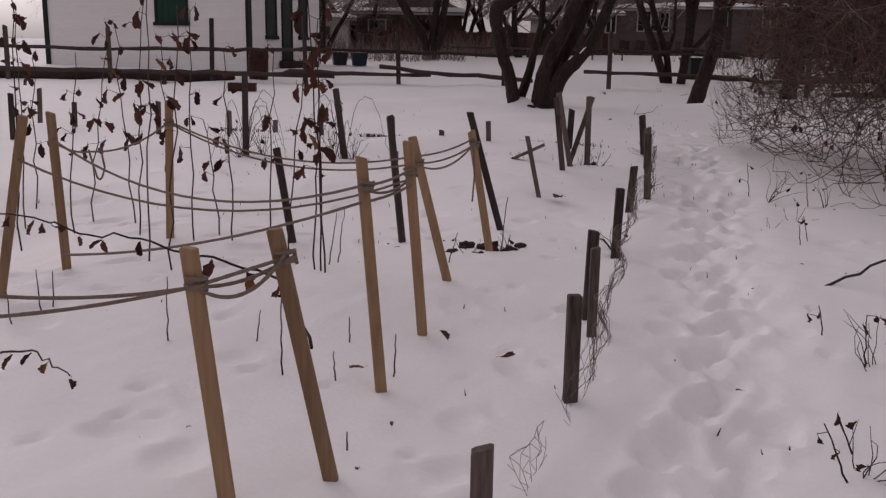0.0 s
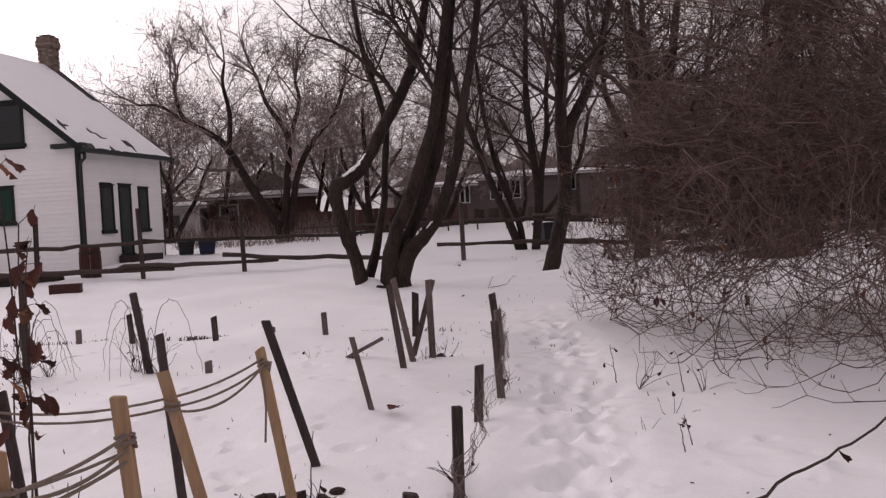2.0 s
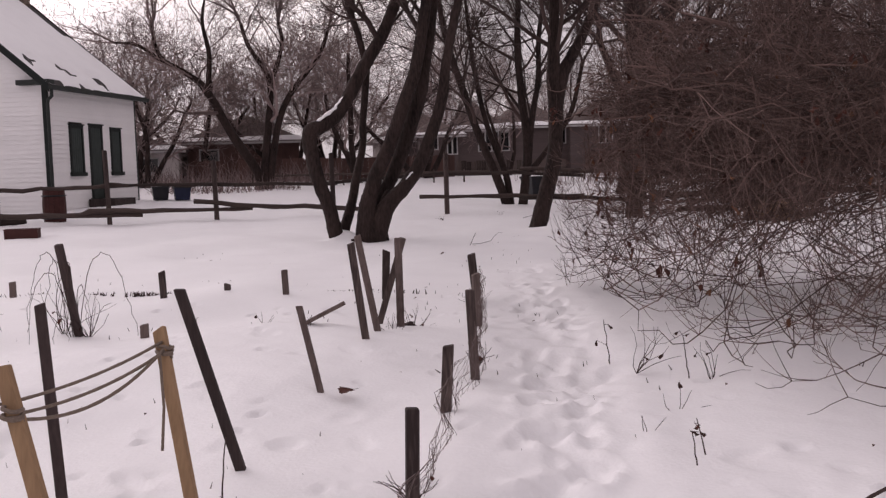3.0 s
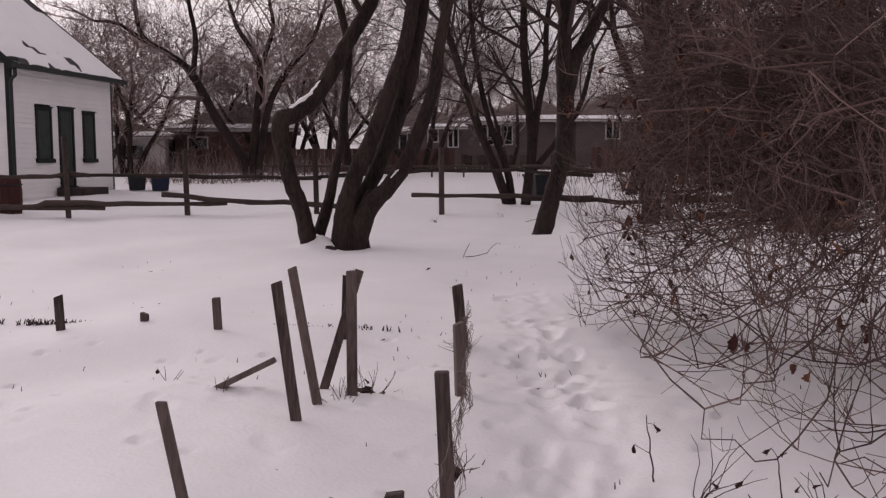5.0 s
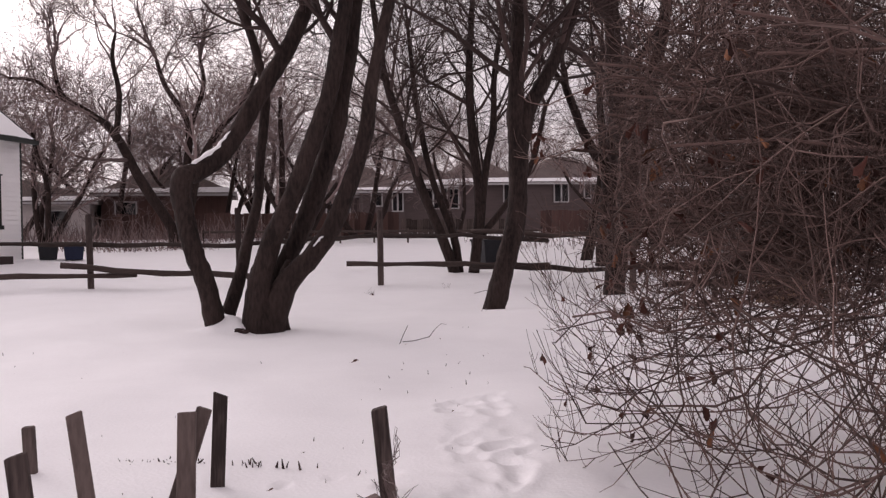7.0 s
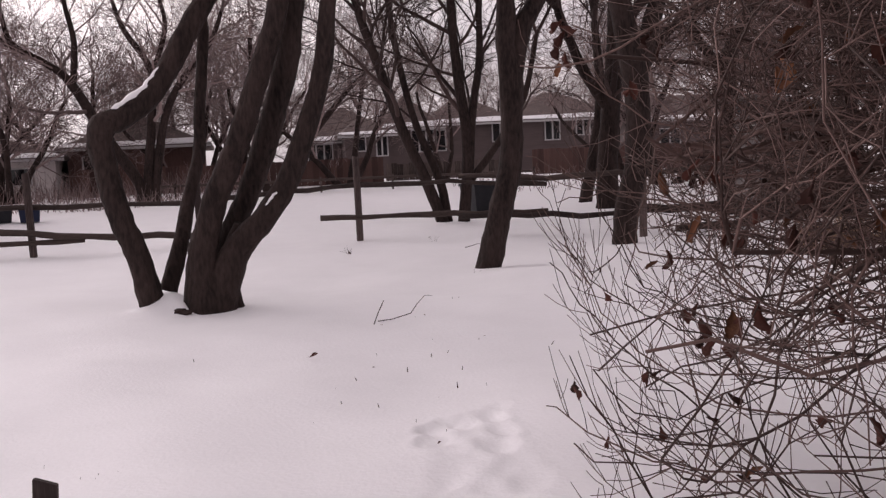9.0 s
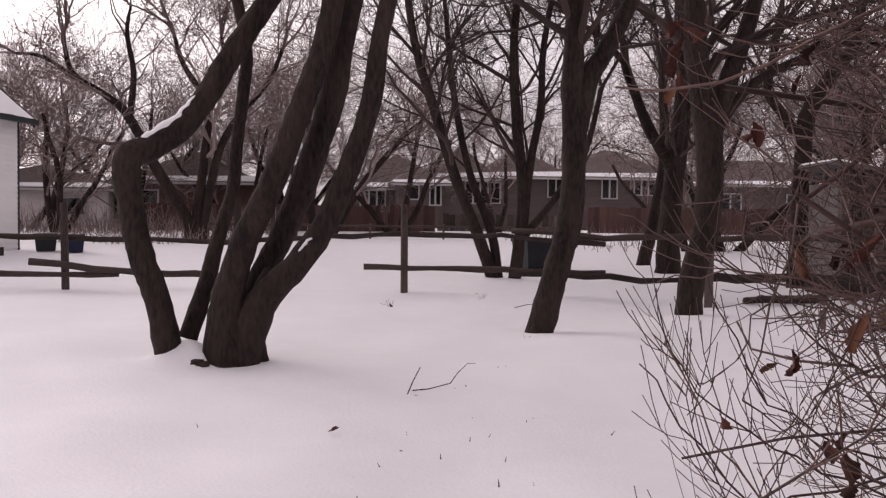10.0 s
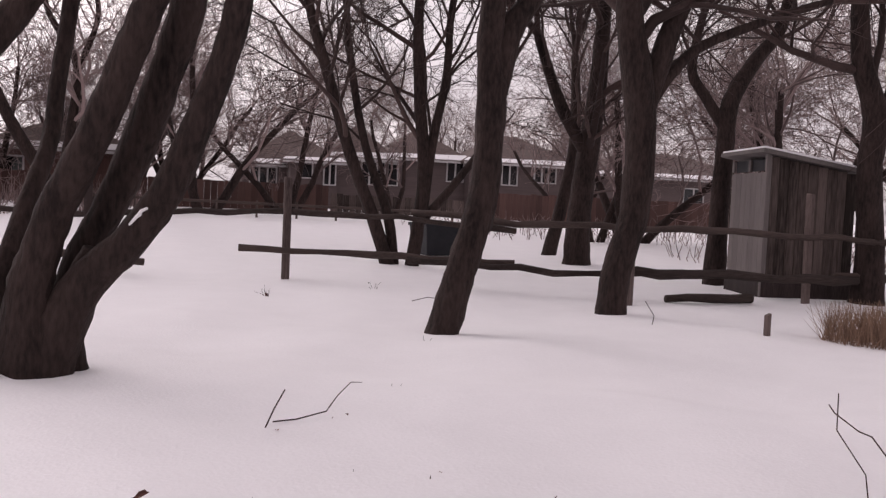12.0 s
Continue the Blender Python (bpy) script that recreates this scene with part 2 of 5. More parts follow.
def footprints():
    rng = random.Random(5)
    marks = []
    y = -1.0
    while y < 12.6:
        cx = float(np.interp(y, FY, FX)) + 0.56
        for side in (-1, 1):
            for _ in range(2):
                marks.append((cx + side * rng.uniform(0.02, 0.2), y + rng.uniform(-0.2, 0.2), rng.uniform(0.06, 0.09), rng.uniform(0.11, 0.16), rng.uniform(0.012, 0.042), rng.uniform(-0.5, 0.3)))
        y += 0.30
    marks = [(a, b, c, d, e * (1.0 if b < 7.5 else 0.45), f) for a, b, c, d, e, f in marks]
    for _ in range(110):
        yy = rng.uniform(1.8, 9.5)
        xf = float(np.interp(yy, FY, FX))
        xx = rng.uniform(-3.0, xf - 0.1) if rng.random() < 0.72 else rng.uniform(xf + 0.8, xf + 2.4)
        marks.append((xx, yy, rng.uniform(0.05, 0.11), rng.uniform(0.08, 0.17), rng.uniform(0.005, 0.02), rng.uniform(-1.5, 1.5)))
    for _ in range(330):
        yy = rng.uniform(1.8, 11.0)
        xf = float(np.interp(yy, FY, FX))
        xx = rng.uniform(-3.0, xf + 2.4)
        marks.append((xx, yy, rng.uniform(0.025, 0.05), rng.uniform(0.035, 0.07), rng.uniform(0.008, 0.024), rng.uniform(-1.5, 1.5)))
    return marks


def axis_steps(lo, hi, step, far):
    inner = list(np.arange(lo, hi + 1e-6, step))
    out, s, v = [], step, hi
    while v < far:
        s *= 1.16
        v += s
        out.append(v)
    low, s, v = [], step, lo
    while v > -far:
        s *= 1.16
        v -= s
        low.append(v)
    return np.array(low[::-1] + inner + out)


def ground():
    xs, ys = axis_steps(-3.2, 4.2, 0.028, 3000), axis_steps(1.6, 16.0, 0.034, 3000)
    X, Y = np.meshgrid(xs, ys)
    Z = np.mean([np.interp(Y + k, GY, GZ) for k in (-0.8, -0.4, 0, 0.4, 0.8)], axis=0)
    near = np.exp(-np.maximum(0, np.hypot(X - 1, Y - 10) - 18) / 12.0)
    rng = np.random.RandomState(3)
    for k in range(26):
        wl = rng.uniform(0.5, 4.5)
        an, ph = rng.uniform(0, 6.28, 2)
        Z += near * 0.0035 * wl ** 0.8 * np.sin((X * math.cos(an) + Y * math.sin(an)) * 6.283 / wl + ph + 1.3 * np.sin(X * 0.9 + Y * 0.7 + k))
    # trodden path beside the wire
    pc = np.interp(Y, FY, FX) + 0.56
    tread = np.exp(-((X - pc) / 0.27) ** 2) * np.clip((12.6 - Y) / 3, 0, 1)
    Z -= 0.03 * tread
    Z += 0.010 * (np.exp(-((X - pc - 0.44) / 0.12) ** 2) + np.exp(-((X - pc + 0.44) / 0.10) ** 2)) * np.clip((12 - Y) / 3, 0, 1)
    lumps = np.zeros_like(Z)
    for k in range(14):
        wl = rng.uniform(0.14, 0.42)
        an, ph = rng.uniform(0, 6.28, 2)
        lumps += np.sin((X * math.cos(an) + Y * math.sin(an)) * 6.283 / wl + ph + 2.0 * np.sin(X * 2.1 - Y * 1.7 + k))
    Z += 0.0033 * lumps * (tread + 0.22 * np.clip((10.5 - Y) / 2, 0, 1) * (np.abs(X) < 6)) * (Y > -2) * 0.9
    for fx, fy, w, l, dep, turn in footprints():
        ix = np.where(np.abs(xs - fx) < 0.45)[0]
        iy = np.where(np.abs(ys - fy) < 0.45)[0]
        if not len(ix) or not len(iy):
            continue
        sl = np.ix_(iy, ix)
        dx, dy = X[sl] - fx, Y[sl] - fy
        u, v = dx * math.cos(turn) + dy * math.sin(turn), -dx * math.sin(turn) + dy * math.cos(turn)
        q = np.sqrt((u / w) ** 2 + (v / l) ** 2)
        Z[sl] += -dep / (1 + np.exp((q - 0.85) * 9)) + dep * 0.35 * np.exp(-((q - 1.25) / 0.22) ** 2)
    # drift round the big tree
    for mx, my, r, h in ((1.42, 16.95, 0.24, 0.2), (1.55, 16.7, 0.12, 0.06)):
        Z += h * np.exp(-((X - mx) ** 2 + (Y - my) ** 2) / r ** 2)
    nx, ny = len(xs), len(ys)
    verts = np.stack([X.ravel(), Y.ravel(), Z.ravel()], 1)
    idx = np.arange(nx * ny).reshape(ny, nx)
    faces = np.stack([idx[:-1, :-1].ravel(), idx[:-1, 1:].ravel(), idx[1:, 1:].ravel(), idx[1:, :-1].ravel()], 1)
    me = bpy.data.meshes.new("ground")
    me.from_pydata(verts.tolist(), [], faces.tolist())
    me.polygons.foreach_set("use_smooth", [True] * len(me.polygons))
    me.materials.append(SNOW)
    tagged(new("ground", me), "trodden white snow covering the garden and yard", "snow ground", kind="structure")


ground()


# ---- trees ----
def wander(rng, amount):
    return Vector((rng.gauss(0, amount), rng.gauss(0, amount), rng.gauss(0, amount)))


def sides(r):
    return 10 if r > 0.09 else 7 if r > 0.04 else 5 if r > 0.018 else 3


def limb(b, rng, p, d, length, r, depth, spec, tips=None):
    """One limb that wanders and tapers, with its side shoots."""
    steps = max(4, min(9, int(length / spec["seg"])))
    pts, radii, dirs = [p.copy()], [r], [d.copy()]
    for k in range(steps):
        d = (d + wander(rng, spec["wander"]) + Vector((0, 0, spec["rise"]))).normalized()
        p = p + d * (length / steps)
        pts.append(p.copy())
        dirs.append(d.copy())
        radii.append(max(spec["min_r"], r * (1 - (1 - spec["taper"]) * (k + 1) / steps)))
    b.tube(pts, radii, sides(r), caps=False)
    if tips is not None and depth <= 1:
        tips.append(pts[-1])
    if depth <= 0:
        return
    count = spec["kids"][depth - 1]
    for c in range(count):
        f = rng.uniform(spec["start"], 1.0) if c else 1.0
        k = min(steps, max(1, int(f * steps)))
        side = dirs[k].cross(wander(rng, 1)).normalized()
        ang = radians(rng.uniform(*spec["angle"])) * (0.45 if c == 0 else 1)
        nd = (dirs[k] * math.cos(ang) + side * math.sin(ang)).normalized()
        limb(b, rng, pts[k], nd, length * rng.uniform(*spec["shrink"]), max(spec["min_r"], radii[k] * (0.85 if c == 0 else rng.uniform(0.45, 0.7))), depth - 1, spec, tips)


def stem(b, pts, radii, rng, n=14, rough=0.07):
    """A thick stem through the given points, smoothed."""
    P = [Vector(p) for p in pts]
    out, rad = [], []
    for k in range(len(P) - 1):
        p0, p1, p2, p3 = P[max(k - 1, 0)], P[k], P[k + 1], P[min(k + 2, len(P) - 1)]
        for s in range(5):
            t = s / 5
            out.append(0.5 * ((2 * p1) + (p2 - p0) * t + (2 * p0 - 5 * p1 + 4 * p2 - p3) * t * t + (3 * p1 - p0 - 3 * p2 + p3) * t ** 3))
            rad.append(radii[k] + (radii[k + 1] - radii[k]) * t)
    out.append(P[-1])
    rad.append(radii[-1])
    b.tube(out, rad, n, rough=rough, rng=rng)
    return out, rad


NEAR = dict(seg=0.35, wander=0.14, rise=0.03, taper=0.45, min_r=0.0035, kids=(5, 5, 5, 3), start=0.25, angle=(22, 64), shrink=(0.45, 0.75))
FARS = dict(seg=0.4, wander=0.26, rise=0.03, taper=0.45, min_r=0.0055, kids=(5, 6, 4, 4), start=0.25, angle=(20, 60), shrink=(0.45, 0.75))


def tree(name, base, stems, label, seed, spec=NEAR, top=(2.2, 3), crown_from=0.55, twig=TWIG, sink=0.15, girth=1.0):
    """A bare tree: stems through measured points, then limbs and twigs from their upper parts. Points are (dx, dy, height, radius)."""
    rng = random.Random(seed)
    z = gz(*base)
    root = thing(name, pose(base[0], base[1], z), label, "tree", "bare trees")
    crown = Build()
    for pts in stems:
        b = Build()
        first = pts[0]
        line = [(first[0], first[1], first[2] - sink)] + [p[:3] for p in pts[1:]]
        out, rad = stem(b, line, [p[3] * girth for p in pts], rng)
        part("trunk", b, BARK, root, smooth=True)
        n = len(out)
        for k in range(int(n * crown_from), n):
            if k == n - 1 or rng.random() < 0.5:
                d = (out[k] - out[k - 1]).normalized()
                last = k == n - 1
                for _ in range(3 if last else 1):
                    side = d.cross(wander(rng, 1)).normalized()
                    ang = radians(rng.uniform(8, 30) if last else rng.uniform(30, 65))
                    limb(crown, rng, out[k], (d * math.cos(ang) + side * math.sin(ang) + Vector((0, 0, 0.15))).normalized(), top[0] * rng.uniform(0.7, 1.2), rad[k] * (0.8 if last else rng.uniform(0.3, 0.5)), top[1], spec)
    part("crown", crown, twig, root, "bare branches and twigs", smooth=True)
    return root


# the big leaning willow
willow = tree("willow_tree", (1.65, 16.9), [
    [(-0.38, 0.00, 0.2, 0.119), (-0.48, 0.00, 0.51, 0.109), (-0.58, 0.00, 0.79, 0.106), (-0.66, 0.05, 1.06, 0.107), (-0.71, 0.10, 1.34, 0.109), (-0.74, 0.10, 1.55, 0.119), (-0.70, 0.10, 1.70, 0.123), (-0.54, 0.15, 1.77, 0.106), (-0.32, 0.20, 1.93, 0.104), (-0.12, 0.30, 2.21, 0.103), (0.08, 0.35, 2.57, 0.103), (0.26, 0.40, 2.87, 0.100), (0.52, 0.45, 3.31, 0.095), (0.82, 0.50, 4.06, 0.081), (1.07, 0.50, 5.26, 0.057)],
    [(-0.25, 0.20, 0.30, 0.085), (-0.11, 0.25, 0.59, 0.075), (-0.02, 0.40, 0.99, 0.065), (0.10, 0.55, 1.42, 0.059), (0.13, 0.65, 1.84, 0.057), (0.18, 0.70, 2.28, 0.057), (0.21, 0.75, 2.72, 0.057), (0.11, 0.75, 3.22, 0.052), (-0.14, 0.75, 4.12, 0.044), (-0.29, 0.75, 5.32, 0.030)],
    [(0.10, -0.13, 0.02, 0.235), (0.09, -0.15, 0.40, 0.146), (0.15, -0.18, 0.71, 0.120), (0.25, -0.22, 1.02, 0.112), (0.43, -0.30, 1.39, 0.106), (0.58, -0.35, 1.78, 0.100), (0.72, -0.40, 2.16, 0.098), (0.85, -0.45, 2.53, 0.094), (0.97, -0.45, 3.08, 0.090), (1.12, -0.45, 3.98, 0.078), (1.32, -0.45, 5.38, 0.055)],
    [(0.22, 0.10, 0.05, 0.150), (0.35, 0.05, 0.62, 0.102), (0.54, 0.00, 1.03, 0.103), (0.70, -0.05, 1.43, 0.116), (0.83, -0.10, 1.82, 0.112), (0.96, -0.15, 2.22, 0.112), (1.02, -0.20, 2.60, 0.100), (1.12, -0.20, 3.10, 0.092), (1.23, -0.20, 4.00, 0.078), (1.43, -0.20, 5.40, 0.055)],
    [(0.16, -0.14, 0.05, 0.190), (0.38, -0.20, 0.49, 0.132), (0.67, -0.30, 0.81, 0.109), (0.89, -0.40, 1.14, 0.104), (1.01, -0.45, 1.43, 0.094), (1.15, -0.50, 1.81, 0.087), (1.25, -0.55, 2.18, 0.082), (1.29, -0.60, 2.54, 0.075), (1.39, -0.60, 3.04, 0.070), (1.59, -0.60, 3.94, 0.061), (1.79, -0.60, 5.34, 0.044)],
], "large bare willow with several thick leaning dark trunks in snow", 11, top=(2.0, 3), crown_from=0.8)


def snow_strip(parent, pts, w, seed):
    """A ridge of snow lying along the top of a limb."""
    rng = random.Random(seed)
    b = Build()
    P = [Vector(p) for p in pts]
    line = []
    for k in range(len(P) - 1):
        for s_ in range(6):
            line.append(P[k].lerp(P[k + 1], s_ / 6) + wander(rng, 0.006))
    line.append(P[-1])
    n = len(line)
    b.tube(line, [w * (0.25 + 0.9 * math.sin(math.pi * (k + 0.3) / (n + 0.6))) * rng.uniform(0.7, 1.2) for k in range(n)], 7)
    part("limb_snow", b, SNOW, parent, "white snow lying along a limb", smooth=True)


snow_strip(willow, [(-0.70, 0.08, 1.80), (-0.54, 0.13, 1.87), (-0.32, 0.18, 2.03), (-0.12, 0.28, 2.31)], 0.04, 1)
flare = Build()
stem(flare, [(0.34, 0.02, -0.15), (0.31, 0.0, 0.15), (0.36, -0.04, 0.5), (0.45, -0.12, 0.75)], [0.13, 0.10, 0.09, 0.06], random.Random(8))
part("root_flare", flare, BARK, willow, smooth=True)
snow_strip(willow, [(0.66, -0.42, 0.92), (0.78, -0.46, 1.03)], 0.014, 2)

tree("yard_tree", (4.88, 18.6), [
    [(0.0, 0, 0.0, 0.16), (0.14, 0, 0.38, 0.14), (0.24, 0, 0.76, 0.14), (0.35, 0, 1.15, 0.138), (0.39, 0, 1.68, 0.13), (0.39, 0, 2.2, 0.14), (0.36, 0, 2.58, 0.125), (0.37, 0, 2.95, 0.115), (0.37, 0, 3.3, 0.10), (0.45, 0.1, 4.2, 0.085), (0.5, 0.1, 5.4, 0.06)],
    [(0.42, 0, 2.3, 0.12), (0.52, 0, 2.65, 0.115), (0.67, 0, 2.93, 0.105), (0.9, 0.05, 3.32, 0.095), (1.2, 0.1, 4.0, 0.08), (1.5, 0.2, 5.2, 0.055)],
], "bare forked tree leaning slightly, dark bark, in snow", 21, top=(1.9, 3), crown_from=0.66)

tree("yard_tree", (7.15, 19.85), [
    [(0.0, 0, 0.0, 0.18), (0.06, 0, 0.5, 0.155), (0.22, 0, 1.1, 0.16), (0.26, 0, 1.8, 0.17), (0.2, 0, 2.5, 0.175), (0.05, 0, 3.2, 0.15), (0.0, 0, 4.2, 0.12), (-0.1, 0, 5.4, 0.08)],
    [(0.22, 0, 2.2, 0.13), (0.5, 0, 3.0, 0.12), (0.8, 0, 3.9, 0.10), (1.0, 0, 5.2, 0.07)],
    [(0.3, 0, 2.4, 0.07), (0.8, 0, 2.9, 0.06), (1.6, -0.1, 3.3, 0.05), (2.4, -0.2, 3.6, 0.04)],
], "bare thick-trunked tree with dark bark in snow", 22, top=(1.9, 3), crown_from=0.66)

tree("clump_tree", (6.15, 25.9), [
    [(-0.1, 0, 0.0, 0.17), (-0.4, 0, 0.7, 0.14), (-0.85, 0, 1.8, 0.13), (-1.25, 0, 3.0, 0.12), (-1.65, 0, 4.3, 0.10), (-1.9, 0, 6.0, 0.07)],
    [(-0.02, 0.1, 0.0, 0.14), (-0.15, 0.1, 0.8, 0.11), (-0.6, 0.1, 2.0, 0.09), (-0.9, 0.1, 3.4, 0.08), (-1.1, 0.1, 5.2, 0.05)],
    [(0.25, 0, 0.0, 0.17), (0.35, 0, 0.7, 0.14), (0.4, 0, 1.6, 0.14), (0.28, 0, 2.8, 0.13), (0.2, 0, 4.2, 0.11), (0.3, 0, 6.0, 0.07)],
    [(0.4, 0, 0.9, 0.11), (0.55, 0, 2.2, 0.10), (0.75, 0.1, 3.2, 0.09), (0.8, 0.1, 4.4, 0.08), (1.1, 0.1, 6.0, 0.05)],
    [(0.4, 0, 0.9, 0.10), (1.1, 0, 1.6, 0.09), (1.6, 0, 2.4, 0.08), (1.9, 0, 3.6, 0.06)],
], "clump of slender bare leaning trunks behind rail fence", 23, top=(2.2, 3), crown_from=0.42, girth=0.76)

tree("yard_tree", (9.85, 26.9), [
    [(0.0, 0, 0.0, 0.28), (0.0, 0, 0.8, 0.22), (0.1, 0, 2.0, 0.20), (0.25, 0, 3.4, 0.17), (0.3, 0, 5.0, 0.12)],
    [(0.1, 0, 2.2, 0.12), (-0.5, 0, 3.0, 0.11), (-1.0, 0, 4.2, 0.08)],
], "bare tree behind the rail fence", 24, top=(2.4, 3), crown_from=0.5)
tree("leaning_trunk_tree", (10.1, 29.0), [
    [(0.0, 0, 0.0, 0.16), (0.3, 0, 1.2, 0.13), (0.5, 0, 2.6, 0.11), (0.4, 0, 4.2, 0.08)],
], "bare slender tree behind the rail fence", 25, top=(2.4, 3), crown_from=0.5)
tree("yard_tree", (11.25, 24.4), [
    [(0.0, 0, 0.0, 0.21), (0.0, 0, 0.9, 0.16), (0.05, 0, 2.2, 0.15), (0.1, 0, 3.0, 0.15), (0.5, 0, 3.7, 0.12), (1.0, 0, 4.4, 0.10), (1.2, 0, 5.8, 0.07)],
    [(0.05, 0, 2.7, 0.10), (-0.4, 0, 3.1, 0.09), (-0.65, 0, 3.5, 0.08), (-0.5, 0, 4.4, 0.06)],
], "bare crooked tree beside the grey shed", 26, top=(2.0, 3), crown_from=0.66)
tree("yard_tree", (11.85, 21.5), [
    [(0.0, 0, 0.0, 0.25), (0.0, 0, 0.8, 0.19), (-0.1, 0, 1.8, 0.17), (-0.05, 0, 2.6, 0.17), (-0.35, 0, 3.4, 0.14), (-0.45, 0, 4.6, 0.10)],
    [(-0.05, 0, 2.5, 0.13), (0.3, 0, 3.2, 0.12), (0.3, 0, 4.4, 0.09)],
], "bare dark tree in front of grey shed", 27, top=(2.0, 3), crown_from=0.66)


tree("spreading_tree", (-0.55, 38.0), [
    [(-0.1, 0, 0.0, 0.3), (-0.14, 0, 0.6, 0.22), (-1.12, 0, 2.22, 0.2), (-1.89, 0, 3.69, 0.17), (-2.56, 0, 4.3, 0.12), (-3.46, 0, 4.91, 0.1), (-3.7, 0, 6.0, 0.07)],
    [(-1.85, 0, 3.6, 0.13), (-1.72, 0, 4.89, 0.11), (-1.91, 0, 6.1, 0.08), (-1.8, 0, 6.9, 0.05)],
    [(0.05, 0, 0.0, 0.28), (0.1, 0, 0.7, 0.19), (0.31, 0, 2.42, 0.16), (0.4, 0, 4.01, 0.13), (-0.29, 0, 5.24, 0.1), (-0.56, 0, 6.1, 0.07)],
    [(0.4, 0, 3.9, 0.11), (0.9, 0, 5.23, 0.09), (0.81, 0, 6.1, 0.07)],
    [(0.25, 0, 0.0, 0.25), (0.38, 0, 0.95, 0.17), (0.74, 0, 2.66, 0.15), (1.33, 0, 3.75, 0.13), (2.22, 0, 4.85, 0.1), (2.62, 0, 5.83, 0.07)],
    [(-3.3, 0, 4.8, 0.09), (-4.2, 0, 5.3, 0.07), (-5.0, 0, 5.4, 0.05)],
], "wide bare tree with leaning dark trunks behind garden fence", 29, spec=FARS, top=(2.0, 3), crown_from=0.4, twig=TWIG_HAZED, girth=0.8)


def far_tree(name, seed, height, spread, forks, label):
    """A free-standing bare tree, forking low, with a wide rounded crown."""
    rng = random.Random(seed)
    root = thing(name, Matrix(), label, "tree", "far bare trees")
    trunk, crown = Build(), Build()
    for f in range(forks):
        an = 2 * math.pi * f / forks + rng.uniform(-0.5, 0.5)
        tilt = rng.uniform(0.25, 1.0) * spread
        pts, r0 = [Vector((math.cos(an) * 0.12, math.sin(an) * 0.12, -0.3))], height * 0.0155
        d = Vector((math.cos(an) * tilt, math.sin(an) * tilt, 1)).normalized()
        radii = [r0 * 1.25]
        for k in range(6):
            d = (d + wander(rng, 0.10) + Vector((0, 0, 0.03))).normalized()
            pts.append(pts[-1] + d * height * 0.1)
            radii.append(r0 * (1 - 0.1 * k))
        trunk.tube(pts, radii, 8, caps=False)
        for k in range(2, 7):
            for _ in range(1 if k < 4 else 2 if k < 6 else 3):
                side = d.cross(wander(rng, 1)).normalized()
                ang = radians(rng.uniform(15, 55))
                limb(crown, rng, pts[k], (d * math.cos(ang) + side * math.sin(ang) + Vector((0, 0, 0.2))).normalized(), height * rng.uniform(0.2, 0.32), radii[k] * 0.42, 3, FARS)
    part("trunk", trunk, BARK, root, smooth=True)
    part("crown", crown, TWIG_HAZED, root, "fine bare branches", smooth=True)
    return root


FAR_KINDS = [far_tree("far_tree", 101 + i, h, s, f, "bare winter tree with fine rounded crown in distance") for i, (h, s, f) in enumerate(((8.0, 0.9, 3), (8.5, 0.7, 4), (7.5, 0.5, 2), (9.0, 0.8, 3)))]


def far_trees():
    rng = random.Random(77)
    spots = [(0.6, 47.0, 0.95, 0), (-3.6, 48.0, 0.95, 3), (13.5, 34.0, 0.9, 2), (17.5, 31.0, 0.95, 3), (-5.4, 42.5, 0.9, 1), (3.4, 41.5, 1.05, 3), (-9.0, 50.0, 1.0, 2), (6.4, 44.5, 1.05, 0), (-0.6, 52.0, 1.05, 2), (-7.2, 45.0, 0.95, 0), (2.6, 50.0, 1.0, 1)]
    for x in np.arange(-24, 44, 7.0):
        spots.append((x + rng.uniform(-1.2, 1.2), rng.uniform(60, 76), rng.uniform(0.85, 1.25), rng.randrange(4)))
    for x in np.arange(14, 44, 5.0):
        spots.append((x + rng.uniform(-1, 1), 26 + rng.uniform(0, 9) + abs(x - 14) * 0.1, rng.uniform(0.75, 1.1), rng.randrange(4)))
    for x in np.arange(10, 34, 7.5):
        spots.append((x + rng.uniform(-1, 1), rng.uniform(38, 48), rng.uniform(0.8, 1.0), rng.randrange(4)))
    for y in (8, 15, 21):
        spots.append((17 + rng.uniform(-2, 4), y, rng.uniform(0.8, 1.1), rng.randrange(4)))
    used = set()
    for x, y, s, k in spots:
        m = pose(x, y, gz(x, y), 0, 0, rng.uniform(0, 360)) @ Matrix.Scale(s, 4)
        if k in used:
            ob = copy_thing(FAR_KINDS[k], m)
            ob.matrix_world = m
        else:
            used.add(k)
            FAR_KINDS[k].matrix_world = m


far_trees()


